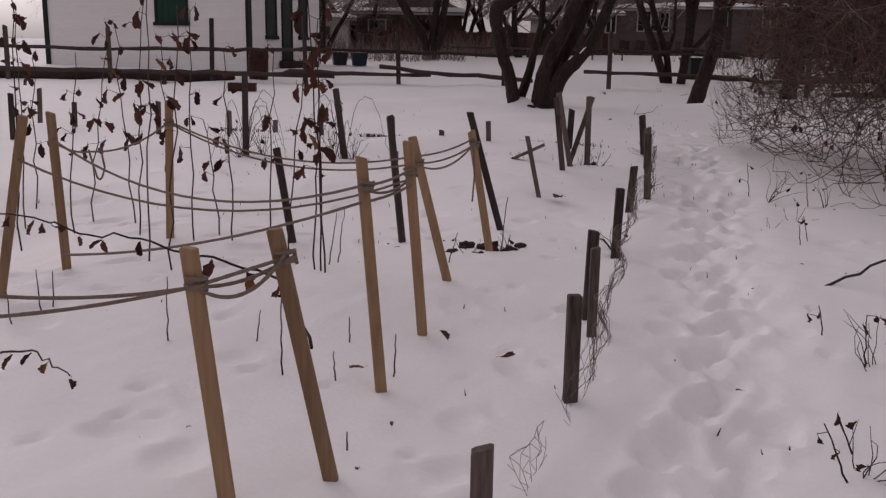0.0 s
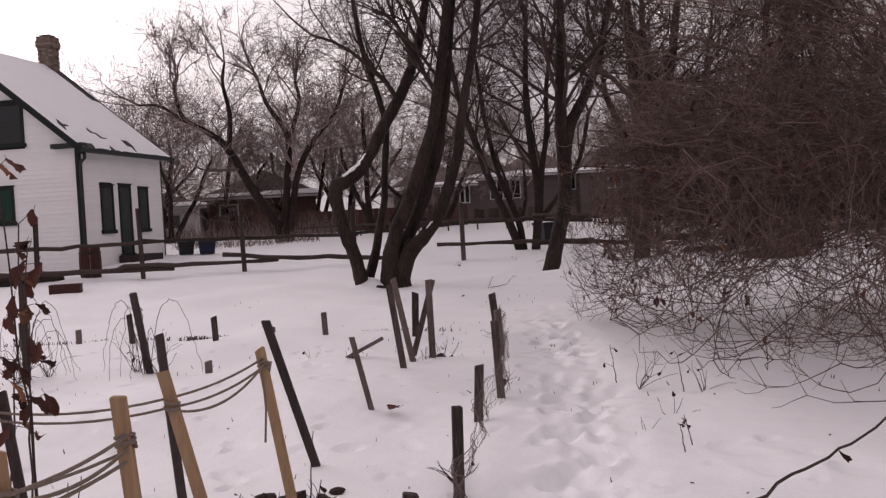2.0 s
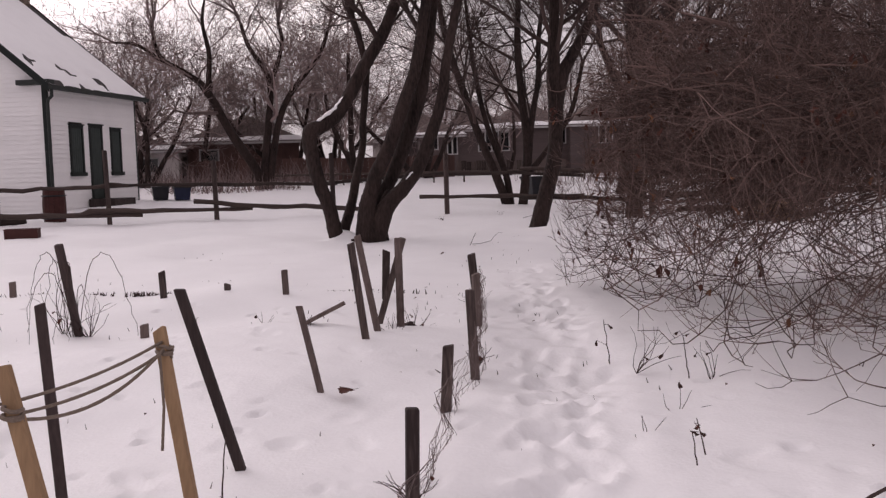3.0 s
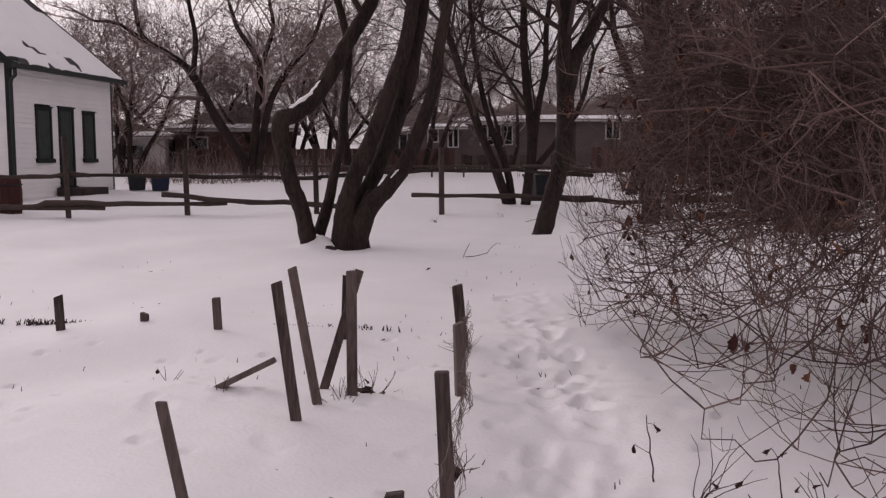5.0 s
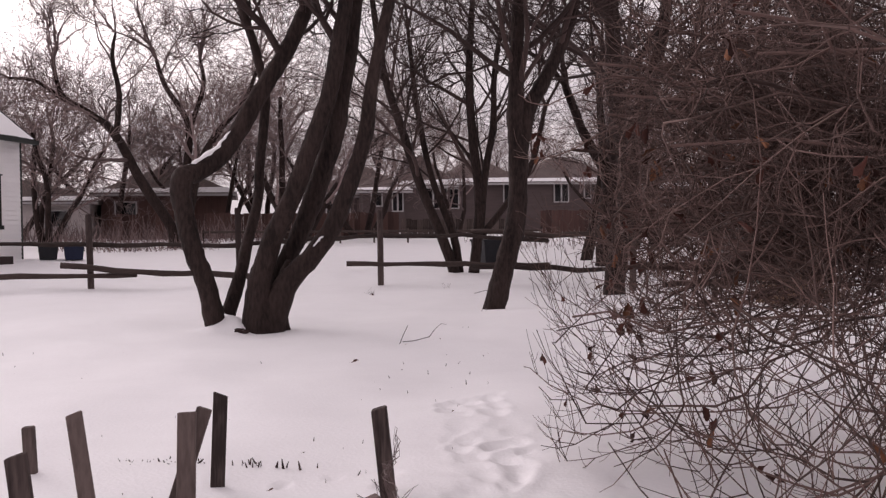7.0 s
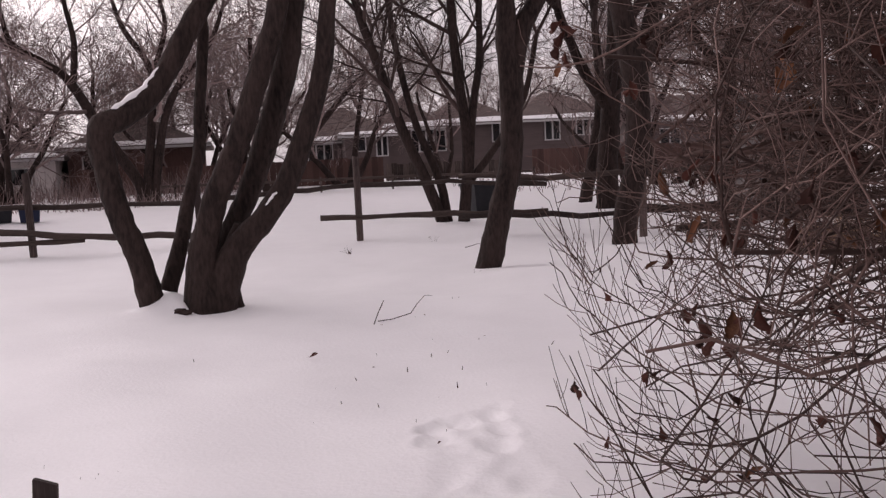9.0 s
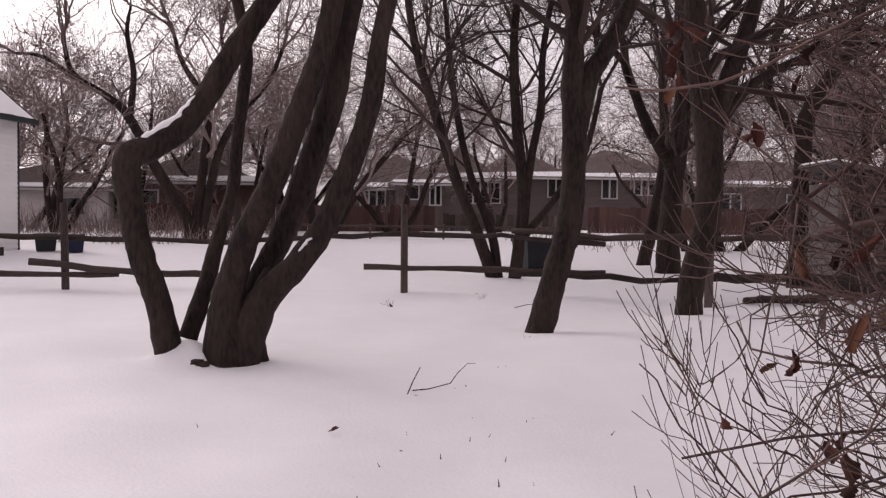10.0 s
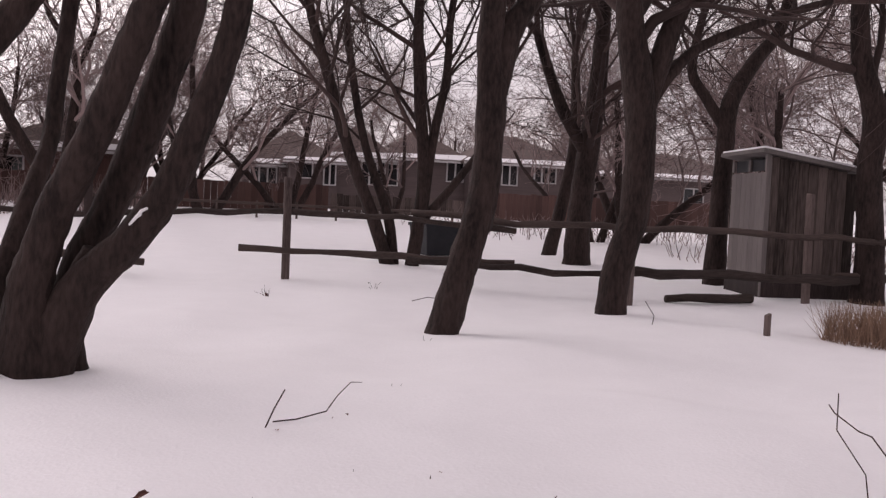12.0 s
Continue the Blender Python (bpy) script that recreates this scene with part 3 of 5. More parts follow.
# ---- leaves ----
def leaf_mesh(name, mat, length, width, curl, seed):
    """A curled dead leaf hanging from its stalk."""
    rng = random.Random(seed)
    b = Build()
    n, m = 9, 5
    for k in range(n):
        t = k / (n - 1)
        w = width * math.sin(math.pi * min(0.98, t * 0.9 + 0.05)) ** 0.8 * 0.5 * (1 + 0.22 * math.sin(k * 2.3 + seed) + rng.uniform(-0.12, 0.12))
        y = math.sin(t * curl * 1.4) * length * 0.5
        z = -t * length * (1 - 0.2 * curl * t)
        for j in range(m):
            u = j / (m - 1) * 2 - 1
            b.v.append((w * u * (1 - 0.25 * u * u) + 0.06 * length * math.sin(t * 4 + seed), y + w * (0.9 * u * u + 0.35 * u * math.sin(t * 5 + seed * 2)) + rng.uniform(-1, 1) * 0.03 * length, z + rng.uniform(-1, 1) * 0.03 * length))
    for k in range(n - 1):
        for j in range(m - 1):
            a = k * m + j
            b.f.append((a, a + 1, a + m + 1, a + m))
    b.tube([(0, 0, 0.25 * length), (0, 0.01, 0)], [0.0011, 0.0011], 3)
    return b.mesh(name, mat, True)


LEAVES = [leaf_mesh("leaf", LEAF, 0.085, 0.05, 0.9, 1), leaf_mesh("leaf", LEAF, 0.065, 0.045, 1.5, 2), leaf_mesh("leaf", LEAF, 0.10, 0.055, 0.5, 3), leaf_mesh("leaf", LEAF_TAN, 0.09, 0.05, 1.1, 4)]


def hang_leaf(parent, p, rng, big=1.0, tan=0.12):
    ob = new("leaf", LEAVES[3] if rng.random() < tan else rng.choice(LEAVES[:3]))
    ob.parent = parent
    ob.matrix_basis = pose(p[0], p[1], p[2], rng.uniform(-25, 25), rng.uniform(-25, 25), rng.uniform(0, 360)) @ Matrix.Scale(big * rng.uniform(0.7, 1.2), 4)
    return ob


# ---- the big bush beside the path ----
def bush():
    rng = random.Random(9)
    bx, by = 6.0, 9.85
    z0 = gz(bx, by)
    root = thing("bush", pose(bx, by, z0), "large dense leafless bush with brown twigs and few dead leaves", "bush")
    twigs = Build()
    tips = []

    def free(p):
        x, y = p.x + bx, p.y + by
        return x > 2.26 + 0.217 * (y - 7.5) + (0.28 if p.z > 0.95 else 0.0) and x > 2.54 + 0.56 * (y - 10.09) and y < 10.5 + (x - 2.6) * 1.08 and p.z > 0.02

    def shoot(p, d, length, r, depth, jit=0.2, lift=0.11, fits=free):
        steps = 4 if depth else 3
        q, dd = [p.copy()], d.copy()
        for _ in range(steps):
            dd = (dd + wander(rng, jit) + Vector((0, 0, lift))).normalized()
            q.append(q[-1] + dd * (length / steps))
        if not fits(q[-1]) or not fits(q[2]):
            return
        twigs.tube(q, [max(0.0013, r * (1 - 0.6 * k / steps)) for k in range(steps + 1)], 3, caps=False)
        if depth == 0:
            if rng.random() < 0.08:
                tips.append(q[-1])
            return
        for _ in range(4 if lift > 0.15 else 5 if depth == 1 else 4):
            k = rng.randint(1, steps)
            dk = (q[k] - q[k - 1]).normalized()
            side = dk.cross(wander(rng, 1)).normalized()
            an = radians(rng.uniform(22, 65))
            shoot(q[k], (dk * math.cos(an) + side * math.sin(an)).normalized(), length * rng.uniform(0.35, 0.65), r * 0.62, depth - 1, jit, lift, fits)

    def curve(ctrl):
        P = [Vector(c) for c in ctrl]
        out = []
        for k in range(len(P) - 1):
            a, b, c, d = P[max(k - 1, 0)], P[k], P[k + 1], P[min(k + 2, len(P) - 1)]
            for i in range(5):
                t = i / 5
                out.append(0.5 * ((2 * b) + (c - a) * t + (2 * a - 5 * b + 4 * c - d) * t * t + (3 * b - a - 3 * c + d) * t ** 3))
        return out + [P[-1]]

    for s in range(296):
        low = s < 76
        if s < 34:
            an, reach = rng.gauss(math.pi + 0.35, 0.7), rng.uniform(0.7, 1.0)
            tx, ty, tz = math.cos(an) * reach * 3.75, math.sin(an) * reach * 2.9, rng.uniform(0.15, 0.9)
        elif s < 56:
            tx, ty, tz = rng.uniform(-3.2, -1.9), rng.uniform(-5.1, -2.6), rng.uniform(0.05, 0.6)
        elif low:
            tx, ty, tz = rng.uniform(-3.4, -1.5), rng.uniform(-2.9, -1.1), rng.uniform(0.1, 1.0)
        elif s < 150:
            an, reach = rng.gauss(math.pi, 0.8), 0.35 + 0.65 * rng.random() ** 0.7
            tz = rng.uniform(1.25, 5.2)
            shape = 1.0 if tz < 3.4 else max(0.35, 1.0 - (tz - 3.4) / 4.0)
            tx, ty = math.cos(an) * reach * 3.75 * shape, math.sin(an) * reach * 2.9 * shape
        elif s < 232:
            tx, ty = rng.uniform(-3.3, -0.9), rng.uniform(-2.6, 0.8)
            tz = rng.uniform(1.15, 1.9) if s % 2 else rng.uniform(1.5, 3.4)
        else:
            tx = rng.uniform(-2.95, -1.5)
            ty, tz = rng.uniform(0.0, 0.45 + (tx + 3.4) * 0.85), rng.uniform(0.9, 1.9)
        p0 = Vector((rng.gauss(2.7, 0.5), rng.gauss(0.5, 0.7), -0.1))
        side_x, side_y = rng.gauss(0, 0.15), rng.gauss(0, 0.2)
        to = Vector((tx, ty, 0))
        a1, a2, a3 = p0.lerp(to, 0.4), p0.lerp(to, 0.72), p0.lerp(to, 0.92)
        if low:
            top_z = rng.uniform(0.9, 1.45)
            ctrl = [p0, (a1.x + side_x, a1.y + side_y, top_z), (a2.x - side_x, a2.y + side_y, top_z * 0.8), (a3.x, a3.y - side_y, tz), (tx, ty, tz + rng.uniform(0.03, 0.2))]
        else:
            ctrl = [p0, (a1.x + side_x, a1.y + side_y, max(1.2, tz * 0.62)), (a2.x - side_x, a2.y - side_y, max(1.25, tz * 0.92)), (tx, ty, tz)]
        r = rng.uniform(0.006, 0.012) if low else rng.uniform(0.008, 0.019)
        pts = []
        for k, p in enumerate(curve(ctrl)):
            p = p + wander(rng, 0.025 if low else 0.05)
            if k > 2 and not free(p):
                break
            pts.append(p)
        if len(pts) < 6:
            continue
        rad = [max(0.0025, r * (1 - 0.8 * k / 20)) for k in range(len(pts))]
        sb = Build()
        sb.tube(pts, rad, 5, caps=False)
        part("stem", sb, TWIG_BUSH, root, smooth=True)
        for c in range(5 if 34 <= s < 56 else 8 if low else (12 if tz < 3.6 else 8)):
            k = rng.randint(len(pts) // 2 if low else len(pts) // 3, len(pts) - 1)
            if not low and pts[k].z < 0.95:
                continue
            d = (pts[k] - pts[k - 1]).normalized()
            side = d.cross(wander(rng, 1)).normalized()
            turn = radians(rng.uniform(22, 75))
            shoot(pts[k], (d * math.cos(turn) + side * math.sin(turn)).normalized(), rng.uniform(0.35, 0.8), 0.0045, 2 if (not low or c < 3) else 1, 0.13 if low else 0.3, 0.2 if low else 0.06)
    # long sprays that reach out to the path at the bush's far end
    beside = lambda p: p.x + bx > max(2.9, 2.54 + 0.56 * (p.y + by - 10.09)) and p.z > 0.02
    for ctrl, r in (([(4.0, 10.3, 1.0), (3.4, 10.45, 1.15), (3.05, 10.6, 1.22), (2.80, 10.7, 1.36)], 0.004),
                    ([(4.0, 9.9, 2.2), (3.4, 10.3, 1.85), (2.98, 10.6, 1.62), (2.82, 10.8, 1.62)], 0.006),
                    ([(4.0, 10.4, 2.6), (3.4, 10.6, 2.1), (3.0, 10.75, 1.9), (2.88, 10.9, 1.95)], 0.006),
                    ([(3.9, 10.5, 0.5), (3.45, 10.7, 0.72), (3.15, 10.8, 0.85), (2.93, 10.85, 1.08)], 0.004),
                    ([(3.8, 10.4, 0.05), (3.4, 10.6, 0.45), (3.1, 10.8, 0.75), (2.94, 10.9, 1.0)], 0.0045),
                    ([(3.6, 10.6, 0.0), (3.3, 10.75, 0.4), (3.1, 10.8, 0.7), (2.99, 10.82, 0.98)], 0.003),
                    ([(4.1, 10.3, 0.38), (3.5, 10.55, 0.33), (3.1, 10.72, 0.40), (2.86, 10.8, 0.56)], 0.005),
                    ([(3.9, 10.2, 0.6), (3.4, 10.5, 0.55), (3.08, 10.7, 0.8), (2.95, 10.8, 1.1)], 0.004),
                    ([(4.2, 10.7, 0.9), (3.7, 10.85, 0.75), (3.35, 10.95, 0.85), (3.15, 11.0, 1.15)], 0.0045),
                    ([(4.0, 10.2, 0.9), (3.5, 10.5, 1.05), (3.2, 10.68, 1.22), (2.93, 10.82, 1.2)], 0.004),
                    ([(4.3, 10.5, 1.6), (3.7, 10.6, 1.4), (3.3, 10.75, 1.42), (3.05, 10.85, 1.6)], 0.005)):
        pts = [p - Vector((bx - 0.12, by, z0)) + wander(rng, 0.006) for p in curve(ctrl)]
        sb = Build()
        sb.tube(pts, [r * (1 - 0.65 * k / len(pts)) for k in range(len(pts))], 5, caps=False)
        part("stem", sb, TWIG_BUSH, root, smooth=True)
        for c in range(9):
            k = rng.randint(4, len(pts) - 1)
            d = (pts[k] - pts[k - 1]).normalized()
            side = d.cross(wander(rng, 1)).normalized()
            a2 = radians(rng.uniform(20, 55))
            shoot(pts[k], (d * math.cos(a2) + side * math.sin(a2)).normalized(), rng.uniform(0.14, 0.36), 0.002, 1 if c < 3 else 0, 0.08, 0.22, beside)
        for k in rng.sample(range(3, 9), 2):
            hang_leaf(root, pts[k] - Vector((0, 0, 0.01)), rng, 0.9, 0.35)
    tw = part("twig_mass", twigs, TWIG_BUSH, root, "dense fine brown twigs", smooth=True)
    tw["kind"] = "stuff"
    rng.shuffle(tips)
    picked = [t for t in tips if t.z < 1.7 and t.x < -2.3][:60] + [t for t in tips if t.z < 1.7 and -2.3 <= t.x < -0.8][:60] + [t for t in tips if t.z >= 1.7 and t.x < -0.6][:50]
    for t in picked:
        for _ in range(rng.choice((1, 1, 2, 3))):
            hang_leaf(root, t + wander(rng, 0.02), rng, 0.8, 0.25)


bush()


# ---- white farmhouse ----
def boards(b, run, z0, z1, holes, to, course=0.125, half=None):
    """Lapped boards over a wall; to(s, out, z) gives the place; holes are (s0, s1, z0, z1)."""
    z = z0
    while z < z1 - 0.02:
        top = min(z + course, z1)
        lo, hi = run if half is None else half(z + course * 0.5)
        cuts = sorted((max(lo, h[0]), min(hi, h[1])) for h in holes if h[2] < top - 0.03 and h[3] > z + 0.03)
        s = lo
        spans = []
        for a, c in cuts:
            if a > s:
                spans.append((s, a))
            s = max(s, c)
        if s < hi:
            spans.append((s, hi))
        for a, c in spans:
            i = len(b.v)
            b.v += [to(a, 0.024, z), to(c, 0.024, z), to(c, 0.004, top), to(a, 0.004, top), to(a, 0.0, z), to(c, 0.0, z)]
            b.f += [(i, i + 1, i + 2, i + 3), (i + 4, i + 5, i + 1, i)]
        z = top


def wall_box(b, to, a, c, e, f, out, thick):
    """A block on a wall from a to c along it and e to f in height, its face standing out by out."""
    i = len(b.v)
    for o in (out - thick, out):
        b.v += [to(a, o, e), to(c, o, e), to(c, o, f), to(a, o, f)]
    b.f += [(i, i + 3, i + 2, i + 1), (i + 4, i + 5, i + 6, i + 7), (i, i + 1, i + 5, i + 4), (i + 1, i + 2, i + 6, i + 5), (i + 2, i + 3, i + 7, i + 6), (i + 3, i, i + 4, i + 7)]


def framed_window(root, name, to, s0, s1, z0, z1, closed=False, label="", paint=GREEN_GREY):
    t = 0.085
    ob = thing(name, Matrix(), "", "")
    ob.parent = root
    if label:
        ob["label"] = label
    for nm, (a, c, e, f, o, th) in (("jamb", (s0 - t, s0, z0 - t, z1 + t, 0.05, 0.06)), ("jamb", (s1, s1 + t, z0 - t, z1 + t, 0.05, 0.06)), ("head", (s0, s1, z1, z1 + t, 0.05, 0.06)),
                                    ("sill", (s0 - t - 0.04, s1 + t + 0.04, z0 - t - 0.02, z0, 0.09, 0.09)), ("drip_cap", (s0 - t - 0.03, s1 + t + 0.03, z1 + t, z1 + t + 0.035, 0.08, 0.08))):
        w = Build()
        wall_box(w, to, a, c, e, f, o, th)
        part(nm, w, GREEN, ob)
    if closed:
        n = 5
        for k in range(n):
            a, c = s0 + (s1 - s0) * k / n + 0.004, s0 + (s1 - s0) * (k + 1) / n - 0.004
            pb = Build()
            wall_box(pb, to, a, c, z0, z1, 0.032, 0.025)
            part("shutter_board", pb, paint, ob)
    else:
        for e, f in ((z0, (z0 + z1) / 2), ((z0 + z1) / 2, z1)):
            g = Build()
            wall_box(g, to, s0 + 0.04, s1 - 0.04, e + 0.03, f - 0.03, -0.02, 0.008)
            part("pane", g, GLASS, ob)
            sash = Build()
            for a, c, e2, f2 in ((s0, s1, e, e + 0.03), (s0, s1, f - 0.03, f), (s0, s0 + 0.04, e + 0.03, f - 0.03), (s1 - 0.04, s1, e + 0.03, f - 0.03)):
                wall_box(sash, to, a, c, e2, f2, 0.0, 0.03)
            part("sash", sash, TRIM_DARK, ob)
    return ob


def farmhouse():
    base = 0.25
    root = thing("farmhouse", pose(-5.755, 28.669, 0, 0, 0, -17.8), "white clapboard farmhouse with green shutters and snowy roof", "house")
    W, D, EH, RH = 7.2, 4.85, 3.78, 6.72
    gable = lambda s, o, z: (-s, -o, z)
    east = lambda s, o, z: (o, s, z)
    wins_g = [(1.66, 2.48, 3.9, 5.0), (4.55, 5.4, 3.9, 5.0)]
    low_g = (2.1, 3.1, 1.72, 2.62)
    openings_g = [(a - 0.08, c + 0.08, e - 0.08, f + 0.08) for a, c, e, f in wins_g + [low_g]]
    slope = (RH - EH) / (W / 2)
    # solid dark block stands in for the shade of the unlit rooms
    core = Build()
    core.box((-W / 2, D / 2, (base + EH) / 2), (W - 0.16, D - 0.16, EH - base))
    core.slab([(-0.08, 0.3, EH), (-W + 0.08, 0.3, EH), (-W / 2, 0.3, RH - 0.1)], 0.1)
    part("core", core, WOOD_DARK, root, "solid dark block in place of the unlit rooms")
    gb = Build()
    boards(gb, (0, W), base, RH - 0.15, openings_g, gable, half=lambda z: (0, W) if z < EH else ((z - EH) / slope, W - (z - EH) / slope))
    part("gable_wall", gb, SIDING, root, "white lapped boards")
    eb = Build()
    leaf = [(1.08, 1.62, 1.36, 2.58), (2.12, 2.68, 0.62, 2.62), (3.32, 3.78, 1.36, 2.56)]
    boards(eb, (0, D), base, EH, [(a - 0.08, c + 0.08, e - 0.08, f + 0.08) for a, c, e, f in leaf], east)
    part("side_wall", eb, SIDING, root, "white lapped boards")
    sb = Build()
    boards(sb, (0, D), base, EH, [], lambda s, o, z: (-W - o, s, z))
    part("far_side_wall", sb, SIDING, root)
    fb = Build()
    boards(fb, (0, W), base, RH - 0.15, [], lambda s, o, z: (-s, D + o, z), half=lambda z: (0, W) if z < EH else ((z - EH) / slope, W - (z - EH) / slope))
    part("rear_gable_wall", fb, SIDING, root)
    for a, c, e, f in wins_g:
        framed_window(root, "window", gable, a, c, e, f, label="green framed sash window with dark panes")
    framed_window(root, "window", gable, *low_g, closed=True, label="window closed with green boards", paint=GREEN_BRIGHT)
    for k in (0, 2):
        framed_window(root, "window", east, *leaf[k], closed=True, label="narrow window closed with green shutters")
    dr = framed_window(root, "door", east, *leaf[1], closed=True, label="tall green plank door")
    for sgn in (1, -1):
        x0 = 0.28 if sgn > 0 else -W - 0.28
        ez = EH - 0.28 * slope
        roof, snow = Build(), Build()
        a, c = (x0, -0.28, ez + 0.10), (x0, D + 0.28, ez + 0.10)
        d, e = (-W / 2, D + 0.28, RH + 0.12), (-W / 2, -0.28, RH + 0.12)
        roof.slab([a, c, d, e] if sgn > 0 else [c, a, e, d], 0.13)
        part("roof", roof, SHINGLE, root, "dark shingled roof slope")
        rng = random.Random(4 + sgn)
        n, m2 = 26, 22
        grid = {}
        for i in range(n + 1):
            for j in range(m2 + 1):
                u, v = i / n, j / m2
                x = x0 + (-W / 2 - x0) * v
                edge = min(u, 1 - u, v * 0.8 + 0.004, 1.0)
                h = 0.012 + 0.075 * min(1.0, edge / 0.06) + rng.uniform(-0.008, 0.008)
                if sgn > 0 and v < 0.3 and 0.06 < u < 0.66 and math.sin(u * 23) + math.sin(v * 31 + u * 7) + rng.uniform(-0.6, 0.6) > 0.95 - 1.2 * (0.3 - v):
                    h = -0.035
                if sgn > 0 and u > 0.9 and v > 0.62:
                    h = -0.035
                grid[i, j] = len(snow.v)
                snow.v.append((x, -0.26 + (D + 0.52) * u, ez + 0.11 + (RH - ez) * v + h))
        for i in range(n):
            for j in range(m2):
                q = (grid[i, j], grid[i + 1, j], grid[i + 1, j + 1], grid[i, j + 1])
                snow.f.append(q if sgn > 0 else q[::-1])
        part("roof_snow", snow, SNOW, root, "patchy snow on the roof", smooth=True)
        for yy in (-0.30, D + 0.27):
            rake = Build()
            rake.slab([(x0, yy, ez + 0.13), (-W / 2, yy, RH + 0.16), (-W / 2, yy, RH - 0.06), (x0, yy, ez - 0.09)], 0.04)
            part("rake_board", rake, GREEN, root, "dark green rake board")
        gut = Build()
        gut.box((x0 + 0.05 * sgn, D / 2, ez + 0.03), (0.12, D + 0.6, 0.11))
        part("gutter", gut, TRIM_DARK, root)
    ret = Build()
    ret.box((-0.2, -0.12, EH - 0.05), (0.95, 0.26, 0.13))
    part("eave_return", ret, TRIM_DARK, root)
    cb = Build()
    cb.box((0.0, -0.02, (base + EH) / 2), (0.13, 0.10, EH - base))
    part("corner_board", cb, GREEN, root, "dark green corner board")
    cb = Build()
    cb.box((0.0, D + 0.01, (base + EH) / 2), (0.06, 0.06, EH - base))
    part("corner_board", cb, TRIM_DARK, root)
    cb = Build()
    cb.box((-W, -0.02, (base + EH) / 2), (0.15, 0.10, EH - base))
    part("corner_board", cb, GREEN, root)
    dp = Build()
    dp.tube([(0.3, -0.2, EH - 0.25), (0.28, -0.16, EH - 0.42), (0.14, -0.1, EH - 0.5), (0.10, -0.08, EH - 0.6), (0.10, -0.08, 0.4)], [0.045] * 5, 8)
    part("downspout", dp, TRIM_DARK, root, smooth=True)
    st = Build()
    st.box((-W / 2, D / 2, 0.12), (W + 0.1, D + 0.1, 0.34))
    part("foundation", st, STONE, root)
    step = Build()
    step.box((0.45, 2.4, 0.42), (0.8, 1.2, 0.34))
    part("door_step", step, WOOD_DARK, root)
    rod = Build()
    rod.tube([(-W / 2, -0.2, RH), (-W / 2, -0.2, RH + 0.9)], [0.022, 0.012], 6)
    part("mast", rod, TRIM_DARK, root, "thin dark mast on the gable peak")
    ch = thing("chimney", pose(0, 0, 0), "", "")
    ch.parent = root
    cx, cy = -W / 2, D - 0.15
    mort = Build()
    mort.box((cx, cy, 6.95), (0.41, 0.41, 1.6))
    part("mortar_core", mort, STONE, ch)
    pot = Build()
    pot.box((cx, cy, 7.87), (0.36, 0.36, 0.06))
    part("flue_cap", pot, SHINGLE, ch)
    one = Build()
    one.box((0, 0, 0), (0.16, 0.09, 0.066))
    bm_ = one.mesh("brick", BRICK)
    for row in range(22):
        z = 6.24 + row * 0.075
        grow = 0.0 if row < 17 else (0.05 if row < 20 else 0.02)
        h = 0.225 + grow
        for side in range(4):
            for k in range(3):
                off = (k - 1) * (h * 2 / 3) + (0.05 if row % 2 else -0.05)
                an = side * 90
                m = Matrix.Rotation(radians(an), 4, "Z")
                p = m @ Vector((off * 0.9, -h + 0.045, 0))
                o = new("brick", bm_)
                o.parent = ch
                o.matrix_basis = pose(cx + p.x, cy + p.y, z, 0, 0, an)
    return root


farmhouse()


# ---- split-rail fence ----
def rail(pts, r, seed, group="fence rails"):
    rng = random.Random(seed)
    b = Build()
    P = [Vector(p) for p in pts]
    out = []
    for k in range(len(P) - 1):
        n = max(2, int((P[k + 1] - P[k]).length / 0.35))
        for s in range(n):
            out.append(P[k].lerp(P[k + 1], s / n) + Vector((0, 0, rng.gauss(0, 0.014))))
    out.append(P[-1])
    b.tube(out, [r * rng.uniform(0.85, 1.15) for _ in out], 7, rough=0.14, rng=rng)
    return single("fence_rail", b, RAIL, Matrix(), "weathered grey-brown split fence rail", "fence rail", group, smooth=True)


def fence_post(x, y, h, seed, w=0.105):
    rng = random.Random(seed)
    b = Build()
    z = gz(x, y)
    b.stake((0, 0, -0.2), (rng.uniform(-0.04, 0.04), 0, h), w, w * 0.9, rng.uniform(-0.2, 0.2), 0.2, rng.uniform(-0.3, 0.3))
    return single("fence_post", b, WOOD_GREY, pose(x, y, z), "weathered grey square wooden fence post in snow", "fence post", "fence posts")


for i, (x, y, h) in enumerate(((-10.9, 24.1, 1.3), (-8.3, 24.0, 1.28), (-5.77, 24.0, 1.55), (-3.42, 24.0, 1.62), (-1.1, 23.95, 1.35), (1.5, 23.6, 1.45), (4.02, 23.25, 1.38), (8.05, 21.2, 1.2), (10.9, 21.55, 1.5))):
    fence_post(x, y, h, 300 + i)
rail([(-12, 24.1, 0.45), (-8.7, 23.95, 0.43), (-4.4, 23.9, 0.38), (-2.7, 23.9, 0.37)], 0.055, 1)
rail([(-4.1, 23.8, 0.36), (-3.8, 23.8, 0.47), (-1.5, 23.85, 0.44), (-0.3, 23.8, 0.43)], 0.05, 2)
rail([(-1.57, 23.7, 0.62), (-0.2, 23.75, 0.47), (1.2, 23.6, 0.42), (2.2, 23.5, 0.34)], 0.05, 3)
rail([(3.38, 23.1, 0.59), (5.16, 23.0, 0.55), (7.0, 22.5, 0.53)], 0.045, 4)
